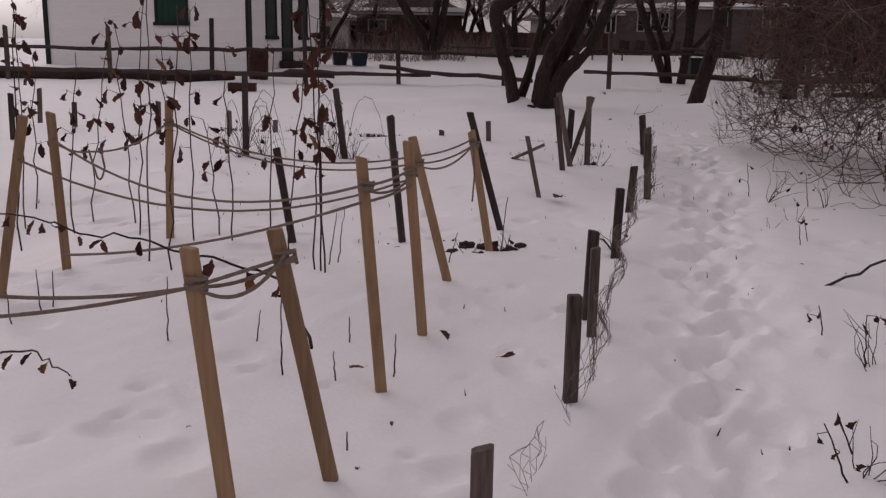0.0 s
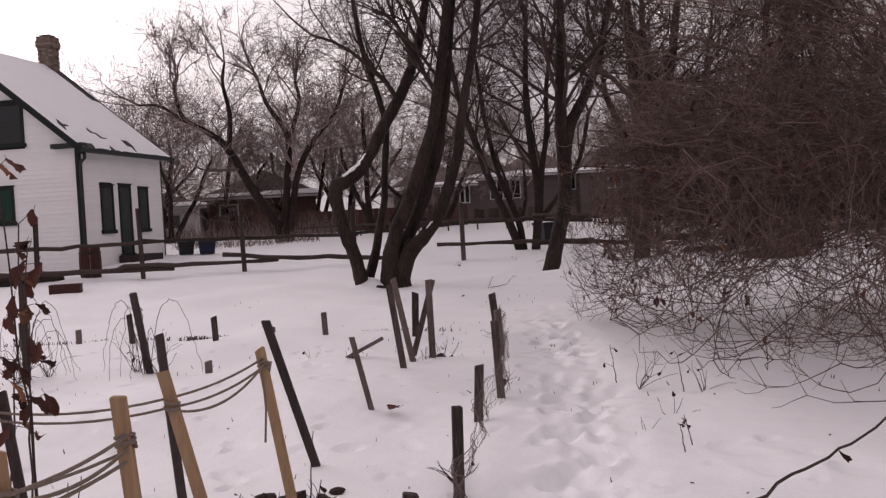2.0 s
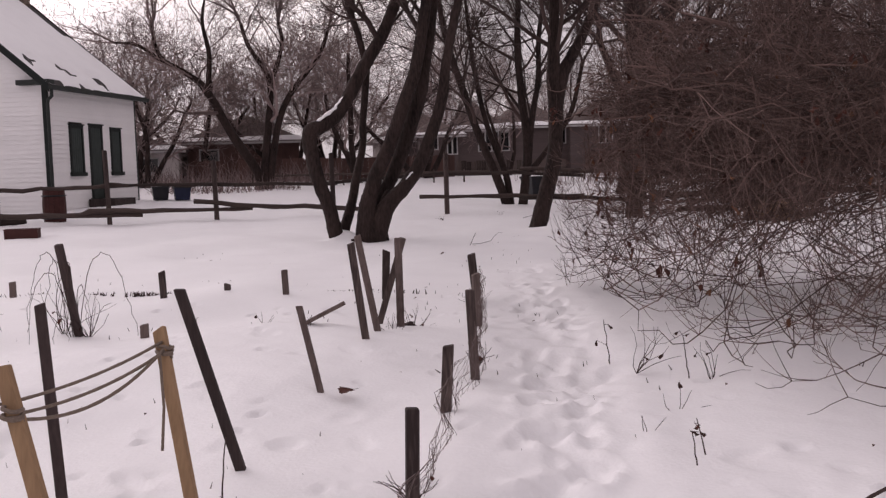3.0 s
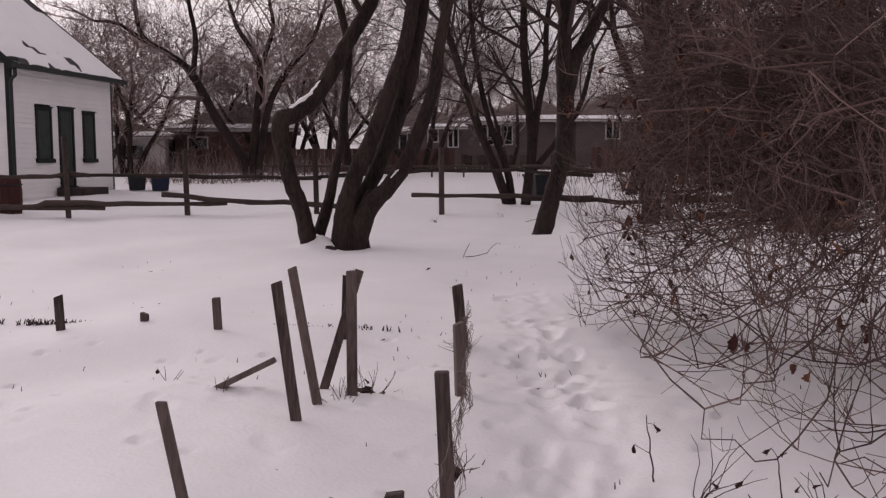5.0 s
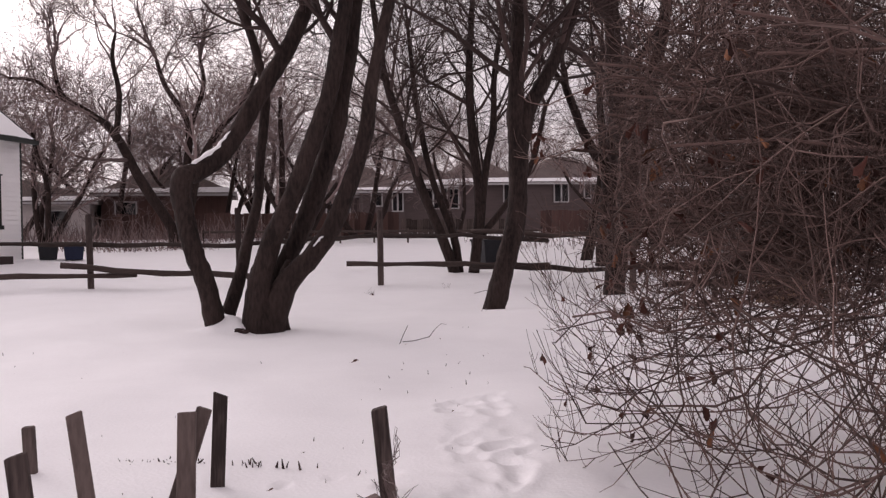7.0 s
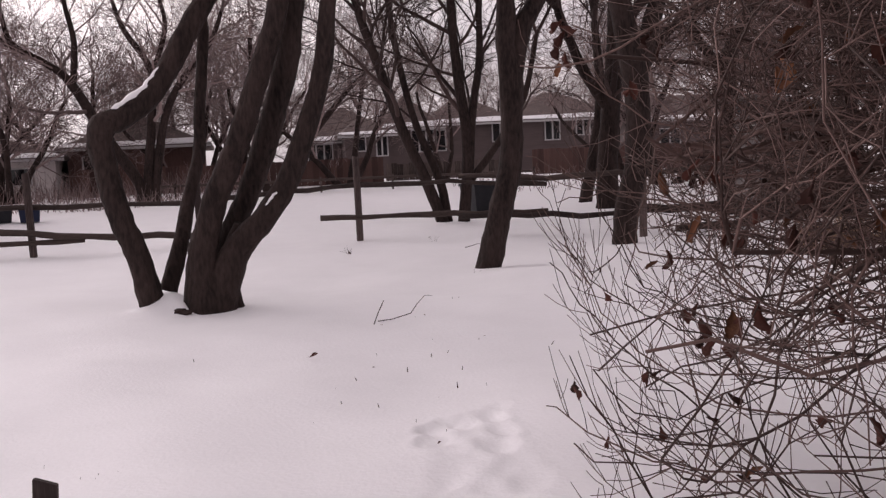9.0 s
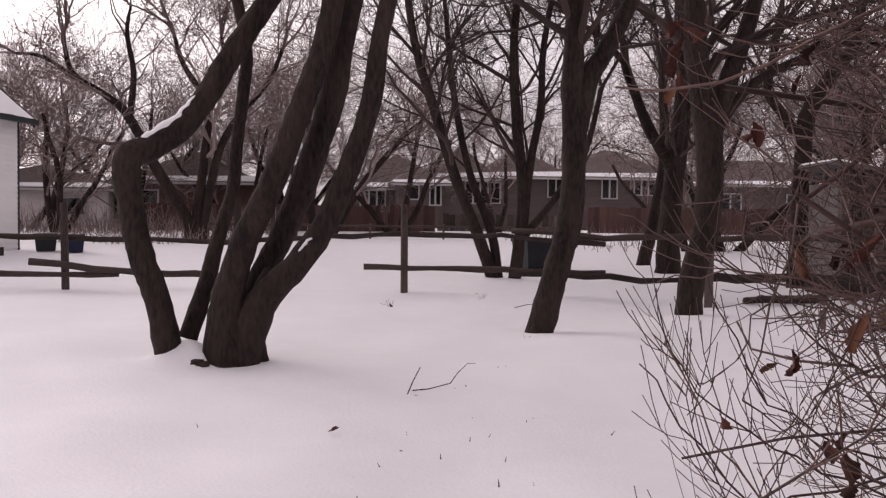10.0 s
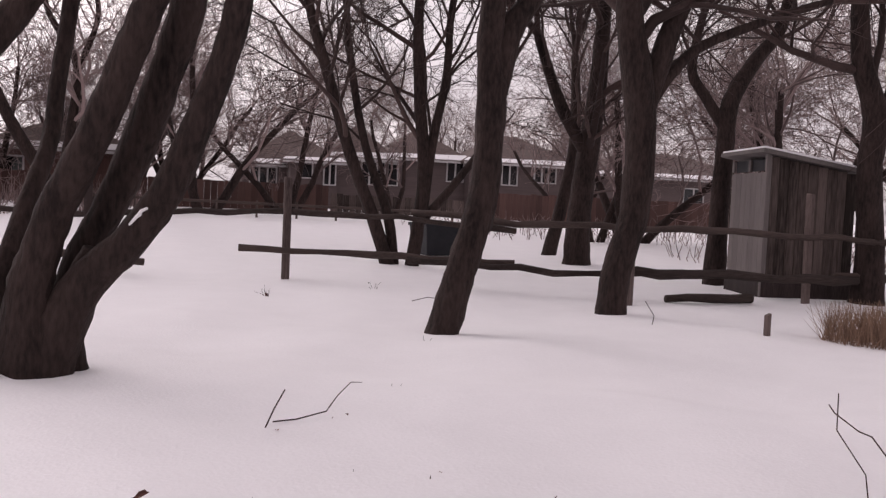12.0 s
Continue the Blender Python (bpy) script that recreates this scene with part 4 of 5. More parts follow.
rail([(5.6, 22.85, 0.52), (7.0, 22.3, 0.50), (7.85, 22.0, 0.44), (9.0, 21.5, 0.53)], 0.048, 5)
rail([(8.2, 21.35, 0.55), (9.6, 21.4, 0.52), (11.6, 21.4, 0.50)], 0.06, 6)
rail([(11.3, 21.5, 0.55), (14.5, 21.3, 0.5)], 0.06, 7)
rail([(-12, 24.1, 0.98), (-8.3, 24.08, 0.95), (-5.6, 24.08, 0.97), (-3.0, 24.08, 1.0)], 0.045, 8)
rail([(-3.6, 24.1, 1.0), (-1.0, 24.05, 0.98), (1.6, 23.75, 0.93)], 0.04, 9)
rail([(1.3, 23.7, 0.95), (4.00, 23.30, 1.10), (5.43, 22.70, 1.06), (6.82, 22.00, 0.98)], 0.04, 10)
rail([(5.58, 22.70, 1.17), (6.85, 22.10, 1.08), (8.93, 21.50, 1.10), (14.5, 21.2, 1.0)], 0.045, 11)
rail([(8.75, 21.5, 0.21), (10.15, 21.7, 0.2)], 0.06, 12, "loose rails")
rail([(-14, 24.6, 0.28), (-5.3, 24.4, 0.26)], 0.13, 13, "loose rails")


# ---- garden stakes ----
def stake(name, mat, base, top, w, label, group, seed, d=None):
    """A stake from its foot in the snow to its top, both as x, y and height over the snow."""
    rng = random.Random(seed)
    b = Build()
    run = Vector((top[0] - base[0], top[1] - base[1], top[2]))
    b.stake(-run * 0.15, run, w, d or w * 0.8, rng.uniform(-0.3, 0.3), 0.1, rng.uniform(-0.35, 0.35))
    return single(name, b, mat, pose(base[0], base[1], gz(*base)), label, "garden stake", group)


YELLOW = ((-0.57, 2.46, -0.65, 2.46, 0.75), (-0.30, 2.62, -0.454, 2.62, 0.77), (-0.21, 3.42, -0.29, 3.52, 0.855), (-0.07, 4.11, -0.14, 4.12, 0.84), (0.05, 4.85, -0.15, 5.01, 0.755),
          (0.30, 5.52, 0.18, 5.69, 0.71), (-1.66, 5.75, -1.63, 5.75, 0.85), (-2.00, 4.99, -2.03, 4.99, 0.85), (-2.11, 4.44, -1.93, 4.44, 0.89))
for i, (x, y, tx, ty, h) in enumerate(YELLOW):
    stake("garden_stake", WOOD_YELLOW, (x, y), (tx, ty, h), 0.042, "new yellow wooden stake tied with rope, standing in snow", "yellow garden stakes", 400 + i)
DARK = ((0.40, 6.23, 0.185, 6.26, 0.76, 0.042), (-0.24, 5.92, -0.33, 6.12, 0.75, 0.042), (-0.91, 5.77, -1.02, 5.9, 0.56, 0.045), (-0.98, 9.62, -1.05, 9.47, 0.69, 0.055), (-2.0, 9.7, -1.99, 9.7, 0.8, 0.055))
for i, (x, y, tx, ty, h, w) in enumerate(DARK):
    stake("wooden_stake", WOOD_DARK, (x, y), (tx, ty, h), w, "tall dark weathered wooden stake leaning in snow", "dark garden stakes", 430 + i)
STUBS = ((-5.03, 11.15, 0.01, 0.49), (-5.3, 12.57, 0.02, 0.46), (-4.69, 12.17, 0.01, 0.32), (-3.57, 12.0, 0.01, 0.36), (-2.65, 11.88, 0.0, 0.27), (-0.58, 11.3, -0.01, 0.27), (0.0, 11.35, 0.0, 0.12),
         (-2.08, 11.9, 0.0, 0.16), (0.55, 11.1, -0.01, 0.26), (-0.45, 9.3, 0.0, 0.10), (-1.45, 11.5, -0.02, 0.33), (7.93, 18.13, 0.0, 0.25))
for i, (x, y, dx, h) in enumerate(STUBS):
    stake("stub_stake", WOOD_GREY, (x, y), (x + dx, y, h), 0.055, "short grey wooden stake stub in snow", "short stake stubs", 445 + i)
CLUSTER = ((1.114, 8.63, 1.03, 8.66, 0.69, 0.06), (1.22, 8.9, 1.10, 9.06, 0.71, 0.055), (1.45, 10.8, 1.47, 10.82, 0.43, 0.08), (1.25, 9.25, 1.46, 9.3, 0.66, 0.055), (1.40, 9.08, 1.41, 9.2, 0.67, 0.065), (0.77, 7.35, 0.67, 7.43, 0.47, 0.04))
for i, (x, y, tx, ty, h, w) in enumerate(CLUSTER):
    stake("board_stake", WOOD_GREY, (x, y), (tx, ty, h), w * 0.85, "grey weathered board stake leaning in a group", "leaning board stakes", 460 + i, d=0.028)
fallen = Build()
fallen.stake((0, 0, 0), (0.40, -0.08, 0.2), 0.05, 0.03, 1.3, 0.1)
single("fallen_board", fallen, WOOD_GREY, pose(0.6, 9.29, gz(0.6, 9.29) + 0.0), "grey board fallen against a stake in snow", "board")
WIRE_POSTS = ((0.13, 2.44, 0.0, 0.21, 0.062), (0.49, 3.31, 0.0, 0.40, 0.05), (0.70, 4.3, 0.01, 0.42, 0.05), (0.68, 4.05, 0.0, 0.40, 0.04), (1.05, 5.55, 0.01, 0.40, 0.048), (1.38, 6.85, 0.02, 0.33, 0.055), (1.68, 7.65, -0.02, 0.48, 0.055), (1.98, 9.1, -0.01, 0.39, 0.055), (2.22, 10.4, -0.04, 0.41, 0.07))
for i, (x, y, dx, h, w) in enumerate(WIRE_POSTS):
    stake("wire_fence_stake", WOOD_GREY, (x, y), (x + dx, y, h), w, "short weathered stake holding low wire netting", "wire fence stakes", 480 + i)


# ---- wire netting along the path ----
def netting():
    rng = random.Random(31)
    b = Build()
    cell, rows = 0.055, 6
    n = int(8.6 / cell)
    pts = {}
    for i in range(n + 1):
        y = 2.3 + 8.3 * i / n
        x = float(np.interp(y, FY, FX)) + (0.07 if y < 5 else 0.035)
        dip = 0.68 + 0.32 * abs(math.sin(y * 2.1 + 0.6)) * (0.6 + 0.4 * math.sin(y * 0.9))
        for j in range(rows + 1):
            h = (0.36 if y > 2.9 else 0.24) * dip * j / rows
            out = 0.022 * math.sin(y * 5.1 + j * 0.7) + 0.018 * math.sin(y * 13 + j) + rng.gauss(0, 0.006) + 0.07 * (1 - dip) * j / rows
            pts[i, j] = Vector((x + out, y + (0.5 * 8.3 / n if j % 2 else 0) + rng.gauss(0, 0.006), gz(x, y) - 0.02 + h + rng.gauss(0, 0.004)))
    for i in range(4, n):
        if 2.76 < pts[i, 0].y < 3.08:
            continue
        for j in range(rows):
            a = pts[i, j]
            for q in ((i, j + 1), (i + 1, j + 1) if j % 2 else (i - 1, j + 1)):
                if q in pts and rng.random() > 0.04:
                    b.tube([a, pts[q]], [0.0009, 0.0009], 3, caps=False)
        for j in (0, rows):
            b.tube([pts[i, j], pts[i + 1, j]], [0.0013, 0.0013], 3, caps=False)
    single("wire_netting", b, WIRE, Matrix(), "low crumpled rusty chicken wire along the path", "wire netting")


netting()


# ---- ropes ----
def rope(pts, label="pale sisal rope strung between stakes", r=0.0054, hang=()):
    """A rope through points, with a sag between each two."""
    b = Build()
    line = []
    for k in range(len(pts) - 1):
        p, q = Vector(pts[k]), Vector(pts[k + 1])
        sag = hang[k] if k < len(hang) else 0.06
        for s in range(14):
            t = s / 14
            line.append(p.lerp(q, t) - Vector((0, 0, sag * 4 * t * (1 - t))))
    line.append(Vector(pts[-1]))
    b.tube(line, [r * (1 + 0.1 * (k % 2)) for k in range(len(line))], 6)
    return single("rope", b, ROPE, Matrix(), label, "rope", "garden ropes", smooth=True)


def knot(x, y, z, r=0.028, turns=3, seed=0):
    rng = random.Random(seed)
    b = Build()
    line = []
    for k in range(turns * 12 + 1):
        a = 2 * math.pi * k / 12
        line.append((math.cos(a) * r, math.sin(a) * r * 0.95, k * 0.0009 * 1.15 + rng.gauss(0, 0.0012) + 0.006 * math.sin(a * 0.5)))
    b.tube(line, [0.0062] * len(line), 6)
    single("rope_knot", b, ROPE, pose(x, y, z, rng.uniform(-12, 12), rng.uniform(-12, 12), 0), "coils of pale rope knotted round a stake", "rope", "rope knots", smooth=True)


rope([(-1.75, 2.35, 0.48), (-0.63, 2.44, 0.545), (-0.43, 2.60, 0.585)], hang=(0.05, 0.0))
rope([(-1.75, 2.6, 0.55), (-0.64, 2.49, 0.53), (-0.43, 2.64, 0.57)], hang=(0.06, 0.02))
rope([(-0.635, 2.43, 0.55), (-0.42, 2.59, 0.60)], hang=(0.07,))
rope([(-2.02, 4.97, 0.66), (-0.28, 3.50, 0.66), (-0.12, 4.10, 0.65)], hang=(0.17, 0.015))
rope([(-1.96, 4.42, 0.62), (-0.12, 4.14, 0.60)], hang=(0.19,))
rope([(-0.28, 3.53, 0.64), (-0.11, 4.14, 0.62)], hang=(0.04,))
rope([(-1.63, 5.73, 0.70), (-0.125, 4.98, 0.60), (0.19, 5.66, 0.63)], hang=(0.12, 0.02))
rope([(-1.63, 5.77, 0.68), (-0.125, 5.0, 0.56), (0.20, 5.64, 0.60)], hang=(0.13, 0.03))
rope([(-0.12, 4.99, 0.55), (0.20, 5.62, 0.61)], hang=(0.07,))
rope([(-2.02, 4.99, 0.64), (-1.95, 5.3, 0.56), (-1.64, 5.74, 0.69)], hang=(0.02, 0.05))
rope([(-1.96, 5.3, 0.57), (-1.93, 5.32, 0.42), (-1.89, 5.34, 0.47), (-1.9, 5.32, 0.58)], hang=(0.0, 0.04, 0.0))
rope([(0.19, 5.6, 0.60), (0.20, 5.57, 0.42), (0.19, 5.55, 0.27)], hang=(0.0, 0.0), label="loose rope end hanging from a stake")
rope([(-0.12, 4.08, 0.58), (-0.29, 3.47, 0.60), (-1.7, 4.2, 0.22)], hang=(0.01, 0.05))
for k, (x, y, z) in enumerate(((-0.635, 2.46, 0.53), (-0.42, 2.62, 0.565), (-0.275, 3.50, 0.64), (-0.125, 4.12, 0.61), (-0.12, 4.97, 0.55), (0.195, 5.66, 0.58), (-1.635, 5.75, 0.67))):
    knot(x, y, z, 0.027, 3, k)


# ---- dry stalks, weeds and leaves in the garden ----
def dry_stalk(x, y, dx, h, leaves, seed, r=0.0045, label="tall dry plant stalk with shrivelled brown leaves in snow", twist=0.02, cat="dry plant"):
    rng = random.Random(seed)
    root = thing("dry_stalk", pose(x, y, gz(x, y)), label, cat, "dry garden stalks")
    b = Build()
    n = 9
    pts = [Vector((dx * (k / n) ** 1.2 + rng.gauss(0, twist * h), rng.gauss(0, twist * h), -0.05 + (h + 0.05) * k / n)) for k in range(n + 1)]
    b.tube(pts, [r * (1 - 0.5 * k / n) for k in range(n + 1)], 5)
    part("stem", b, TWIG, root, smooth=True)
    for k in range(leaves):
        j = rng.randint(max(2, n // 2), n)
        tb = Build()
        d = Vector((rng.gauss(0, 1), rng.gauss(0, 1), rng.uniform(0.0, 0.8))).normalized() * rng.uniform(0.03, 0.09)
        tb.tube([pts[j], pts[j] + d], [0.002, 0.0014], 3)
        part("twig", tb, TWIG, root)
        hang_leaf(root, pts[j] + d, rng, 1.0 if h > 0.5 else 0.55, 0.05)
    return root


STALKS = ((-1.45, 5.03, 0.10, 1.15, 4), (-1.50, 5.68, 0.04, 1.12, 6), (-0.60, 4.96, -0.09, 1.27, 9), (-0.68, 5.07, 0.05, 1.01, 9), (-2.40, 6.09, 0.10, 0.91, 6), (-2.53, 5.61, 0.09, 1.24, 8),
          (-1.26, 5.70, -0.02, 0.95, 5), (-1.75, 6.14, -0.03, 0.99, 4), (-2.40, 6.44, 0.19, 0.96, 7), (-1.07, 5.86, 0.06, 0.95, 4), (-2.92, 6.79, 0.05, 0.85, 5), (-1.36, 5.84, -0.09, 0.60, 1),
          (-0.64, 5.02, 0.0, 1.1, 7), (-2.05, 6.3, -0.06, 1.05, 8), (-1.9, 5.9, 0.1, 1.2, 7), (-2.75, 6.2, 0.05, 1.1, 6), (-0.9, 5.5, 0.12, 0.9, 5), (-1.62, 5.2, 0.06, 1.25, 5))
for i, (x, y, dx, h, n) in enumerate(STALKS):
    dry_stalk(x, y, dx, h * 1.22, n + 3, 600 + i, 0.0055, twist=0.007)
STICKS = ((-0.61, 3.56, 0.01, 0.36), (-1.14, 3.87, 0.01, 0.29), (-0.57, 5.25, 0.04, 0.31), (-0.62, 5.2, 0.05, 0.3), (-1.85, 4.0, -0.02, 0.18), (-1.83, 4.38, 0.01, 0.17), (-1.85, 4.29, -0.01, 0.2), (-0.78, 3.94, 0.02, 0.13), (-0.39, 3.52, -0.01, 0.1),
          (-0.17, 3.59, 0.01, 0.15), (-0.28, 2.85, 0.0, 0.07), (-0.38, 3.96, 0.0, 0.1), (0.37, 5.59, 0.03, 0.33), (0.04, 5.18, 0.06, 0.2), (1.26, 2.69, -0.1, 0.19), (1.68, 3.97, -0.04, 0.18), (1.37, 2.91, -0.07, 0.11),
          (1.70, 3.61, -0.02, 0.25), (2.55, 7.77, -0.04, 0.24), (2.85, 7.27, -0.04, 0.22), (2.25, 5.79, -0.03, 0.16), (2.34, 5.9, -0.05, 0.18))
for i, (x, y, dx, h) in enumerate(STICKS):
    dry_stalk(x, y, dx, h, 2 if x > 1.2 else 0, 640 + i, 0.0042, "short dry stick standing up out of snow", 0.01, "stick")


def weed(x, y, h, n, seed, label="dry branching weed with dark shrivelled leaves in snow", leaves=2):
    rng = random.Random(seed)
    root = thing("dry_weed", pose(x, y, gz(x, y)), label, "weed", "dry weeds")
    for k in range(n):
        b = Build()
        a = rng.uniform(0, 6.283)
        d = Vector((math.cos(a) * rng.uniform(0.2, 1.0), math.sin(a) * 0.6, 1)).normalized()
        pts = [Vector((0, 0, -0.04))]
        for s in range(5):
            d = (d + wander(rng, 0.22)).normalized()
            pts.append(pts[-1] + d * h * rng.uniform(0.7, 1.1) / 5)
        b.tube(pts, [0.003, 0.0027, 0.0023, 0.002, 0.0016, 0.0012], 3)
        part("stem", b, TWIG, root)
        if k < leaves:
            hang_leaf(root, pts[rng.randint(2, 5)], rng, 0.6, 0.0)
    return root


for i, (x, y, h, n) in enumerate(((2.2, 6.22, 0.17, 4), (2.62, 7.5, 0.32, 7), (2.95, 7.2, 0.28, 6), (1.75, 3.6, 0.32, 9), (1.32, 2.75, 0.22, 6), (1.9, 3.9, 0.3, 6), (2.5, 6.6, 0.2, 4), (1.35, 9.0, 0.22, 10), (1.5, 9.15, 0.25, 9), (0.75, 9.2, 0.2, 6), (0.42, 5.62, 0.16, 7), (0.15, 5.45, 0.22, 4),
                                  (1.07, 5.72, 0.22, 14), (2.2, 10.2, 0.22, 12), (1.75, 7.9, 0.2, 8), (-0.9, 9.6, 0.4, 12), (-1.1, 9.7, 0.5, 10), (-2.05, 9.6, 0.5, 16), (-1.85, 9.8, 0.45, 12), (0.4, 9.6, 0.15, 5), (5.0, 22.0, 0.2, 6), (3.6, 21.2, 0.18, 7), (4.6, 18.0, 0.1, 3), (3.9, 16.0, 0.12, 3))):
    weed(x, y, h, n, 700 + i)


def bramble(pts, seed, leaves, label="arching dry bramble cane with shrivelled leaves", r0=0.0055):
    rng = random.Random(seed)
    root = thing("bramble_cane", pose(*pts[0]), label, "bramble", "bramble canes")
    b = Build()
    P = [Vector(p) - Vector(pts[0]) for p in pts]
    line = []
    for k in range(len(P) - 1):
        p0, p1, p2, p3 = P[max(k - 1, 0)], P[k], P[k + 1], P[min(k + 2, len(P) - 1)]
        for s in range(5):
            t = s / 5
            line.append(0.5 * ((2 * p1) + (p2 - p0) * t + (2 * p0 - 5 * p1 + 4 * p2 - p3) * t * t + (3 * p1 - p0 - 3 * p2 + p3) * t ** 3) + wander(rng, 0.006))
    line.append(P[-1])
    b.tube(line, [r0 * (1 - 0.55 * k / len(line)) for k in range(len(line))], 5)
    part("stem", b, TWIG, root, smooth=True)
    for k in range(leaves):
        hang_leaf(root, rng.choice(line) - Vector((0, 0, 0.01)), rng, 0.7, 0.1)


bramble([(-0.36, 2.7, 0.3), (-0.5, 3.1, 0.37), (-0.7, 3.2, 0.43), (-0.87, 3.2, 0.46), (-1.02, 3.2, 0.51), (-1.23, 3.2, 0.53), (-1.39, 3.2, 0.58), (-1.7, 3.2, 0.6)], 81, 16)
bramble([(-1.75, 3.3, -0.08), (-1.62, 3.25, 0.04), (-1.5, 3.22, 0.09), (-1.38, 3.2, 0.08), (-1.28, 3.18, 0.02)], 82, 5)
bramble([(1.97, 4.85, -0.07), (2.32, 4.98, 0.04), (2.68, 5.12, 0.12), (3.04, 5.26, 0.24), (3.40, 5.40, 0.34)], 83, 2, "long straight bare cane sticking up out of snow", 0.0085)
vr = random.Random(19)
for vx, vy in ((-1.0, 9.6), (-2.0, 9.7)):
    for k in range(9):
        a, q = vr.uniform(0, 6.28), vr.uniform(0.2, 0.55)
        cx, cy, hh = math.cos(a) * q, math.sin(a) * q * 0.7, vr.uniform(0.3, 0.72)
        bramble([(vx + vr.gauss(0, 0.03), vy, 0.02), (vx + cx * 0.35, vy + cy * 0.35, hh * 0.9), (vx + cx * 0.7, vy + cy * 0.7, hh), (vx + cx, vy + cy, hh * vr.uniform(0.3, 0.7)), (vx + cx * 1.15, vy + cy * 1.1, 0.04)], 90 + k, 0, "thin arching vine shoots round a stake", 0.0035)
bramble([(3.42, 11.1, 0.03), (3.36, 11.2, 0.5), (3.29, 11.27, 0.85), (3.23, 11.3, 1.1)], 120, 0, "slender bare shoot at the bush's edge", 0.0013)
bramble([(3.55, 11.15, 0.03), (3.46, 11.18, 0.6), (3.26, 11.22, 1.00), (3.18, 11.25, 1.10)], 121, 0, "slender bare shoot at the bush's edge", 0.0013)
bramble([(3.38, 11.0, 0.03), (3.3, 11.15, 0.45), (3.25, 11.2, 0.8), (3.3, 11.27, 1.08)], 122, 0, "slender bare shoot at the bush's edge", 0.0013)


def snow_leaf(x, y, size, seed, mat_leaf=0):
    """A dead leaf lying flat on the snow."""
    rng = random.Random(seed)
    ob = new("fallen_leaf", LEAVES[mat_leaf])
    ob.matrix_world = pose(x, y, gz(x, y) + 0.012, 88 + rng.uniform(-6, 6), rng.uniform(-12, 12), rng.uniform(0, 360)) @ Matrix.Diagonal((size, size * 0.4, size, 1))
    return tagged(ob, "curled brown dead leaf lying on snow", "leaf", "fallen leaves")


snow_leaf(0.26, 3.73, 0.9, 1, 0)
snow_leaf(0.04, 3.94, 1.0, 2, 0)
snow_leaf(-0.29, 3.59, 0.9, 3, 3)
snow_leaf(0.95, 7.3, 2.2, 4, 0)
snow_leaf(2.47, 14.18, 1.0, 5, 0)
rngl = random.Random(55)
for k in range(60):
    y = rngl.uniform(2.2, 15.5)
    xf = float(np.interp(y, FY, FX))
    x = xf + (rngl.uniform(-3.5, 0.2) if rngl.random() < 0.55 else rngl.uniform(0.3, 2.6))
    snow_leaf(x, y, rngl.uniform(0.2, 0.5), 60 + k, rngl.randrange(4))


def crumbs():
    """Seed husks, bark crumbs and a line of withered stubble across the garden's end."""
    rng = random.Random(66)
    clusters = [rng.uniform(-3.0, 1.7) for _ in range(26)]
    b = Build()
    for k in range(900):
        if k < 420:
            x = clusters[k % 26] + rng.gauss(0, 0.055) if k % 3 else rng.uniform(-3.0, 1.9)
            y, s = 11.52 - 0.25 * x + rng.gauss(0, 0.02), rng.uniform(0.006, 0.022)
        else:
            y = rng.uniform(2.2, 16)
            x, s = rng.uniform(-3, 4.2), rng.uniform(0.003, 0.011)
        z = gz(x, y)
        up = 0.010 if k < 420 else 0.0
        b.tube([(x, y, z - 0.02), (x + rng.gauss(0, s), y + rng.gauss(0, s), z + up + s * rng.uniform(0.3, 1.3))], [s * 0.4, s * 0.15], 4)
    single("plant_crumbs", b, TWIG, Matrix(), "scattered dark plant crumbs and stubble on snow", "plant litter", kind="stuff")


crumbs()


def twig_on_snow(pts, seed):
    b = Build()
    b.tube([(x, y, gz(x, y) + h) for x, y, h in pts], [0.0045, 0.0042, 0.0038, 0.003, 0.0023, 0.0017][:len(pts)], 5)
    single("fallen_twig", b, TWIG, Matrix(), "thin bare twig lying on open snow", "twig", "fallen twigs", smooth=True)


twig_on_snow([(3.05, 15.2, 0.0), (3.10, 15.26, 0.09), (3.16, 15.34, 0.17)], 1)
twig_on_snow([(3.1, 15.28, 0.02), (3.22, 15.32, 0.02), (3.38, 15.36, 0.05), (3.46, 15.5, 0.10), (3.56, 15.66, 0.14), (3.64, 15.75, 0.12)], 2)
twig_on_snow([(5.2, 20.9, 0.01), (5.4, 20.95, 0.05), (5.6, 21.0, 0.02)], 3)
twig_on_snow([(7.15, 18.9, 0.0), (7.2, 18.95, 0.12), (7.12, 19.0, 0.26)], 4)

# ---- charred lumps round the corner stake ----
for k, (x, y, r) in enumerate(((0.30, 5.62, 0.07), (0.16, 5.68, 0.05), (0.42, 5.6, 0.045), (0.24, 5.45, 0.045), (0.5, 5.72, 0.035), (0.07, 5.52, 0.04), (1.32, 9.1, 0.04), (1.48, 9.2, 0.05), (0.66, 9.25, 0.04), (1.53, 16.62, 0.07), (1.48, 16.7, 0.045), (1.58, 16.55, 0.05))):
    me = bpy.data.meshes.new("clod")
    bm = bmesh.new()
    bmesh.ops.create_icosphere(bm, subdivisions=2, radius=r)
    for v in bm.verts:
        v.co *= 1 + 0.8 * noise.noise(v.co * 26 + Vector((k, 0, 0)))
        v.co.z *= 0.5
    bm.to_mesh(me)
    bm.free()
    me.materials.append(CHARRED)
    ob = new("soil_clod", me)
    ob.matrix_world = pose(x, y, gz(x, y) + r * 0.2)
    tagged(ob, "dark frozen soil clod beside stakes in snow", "soil clod", "soil clods")


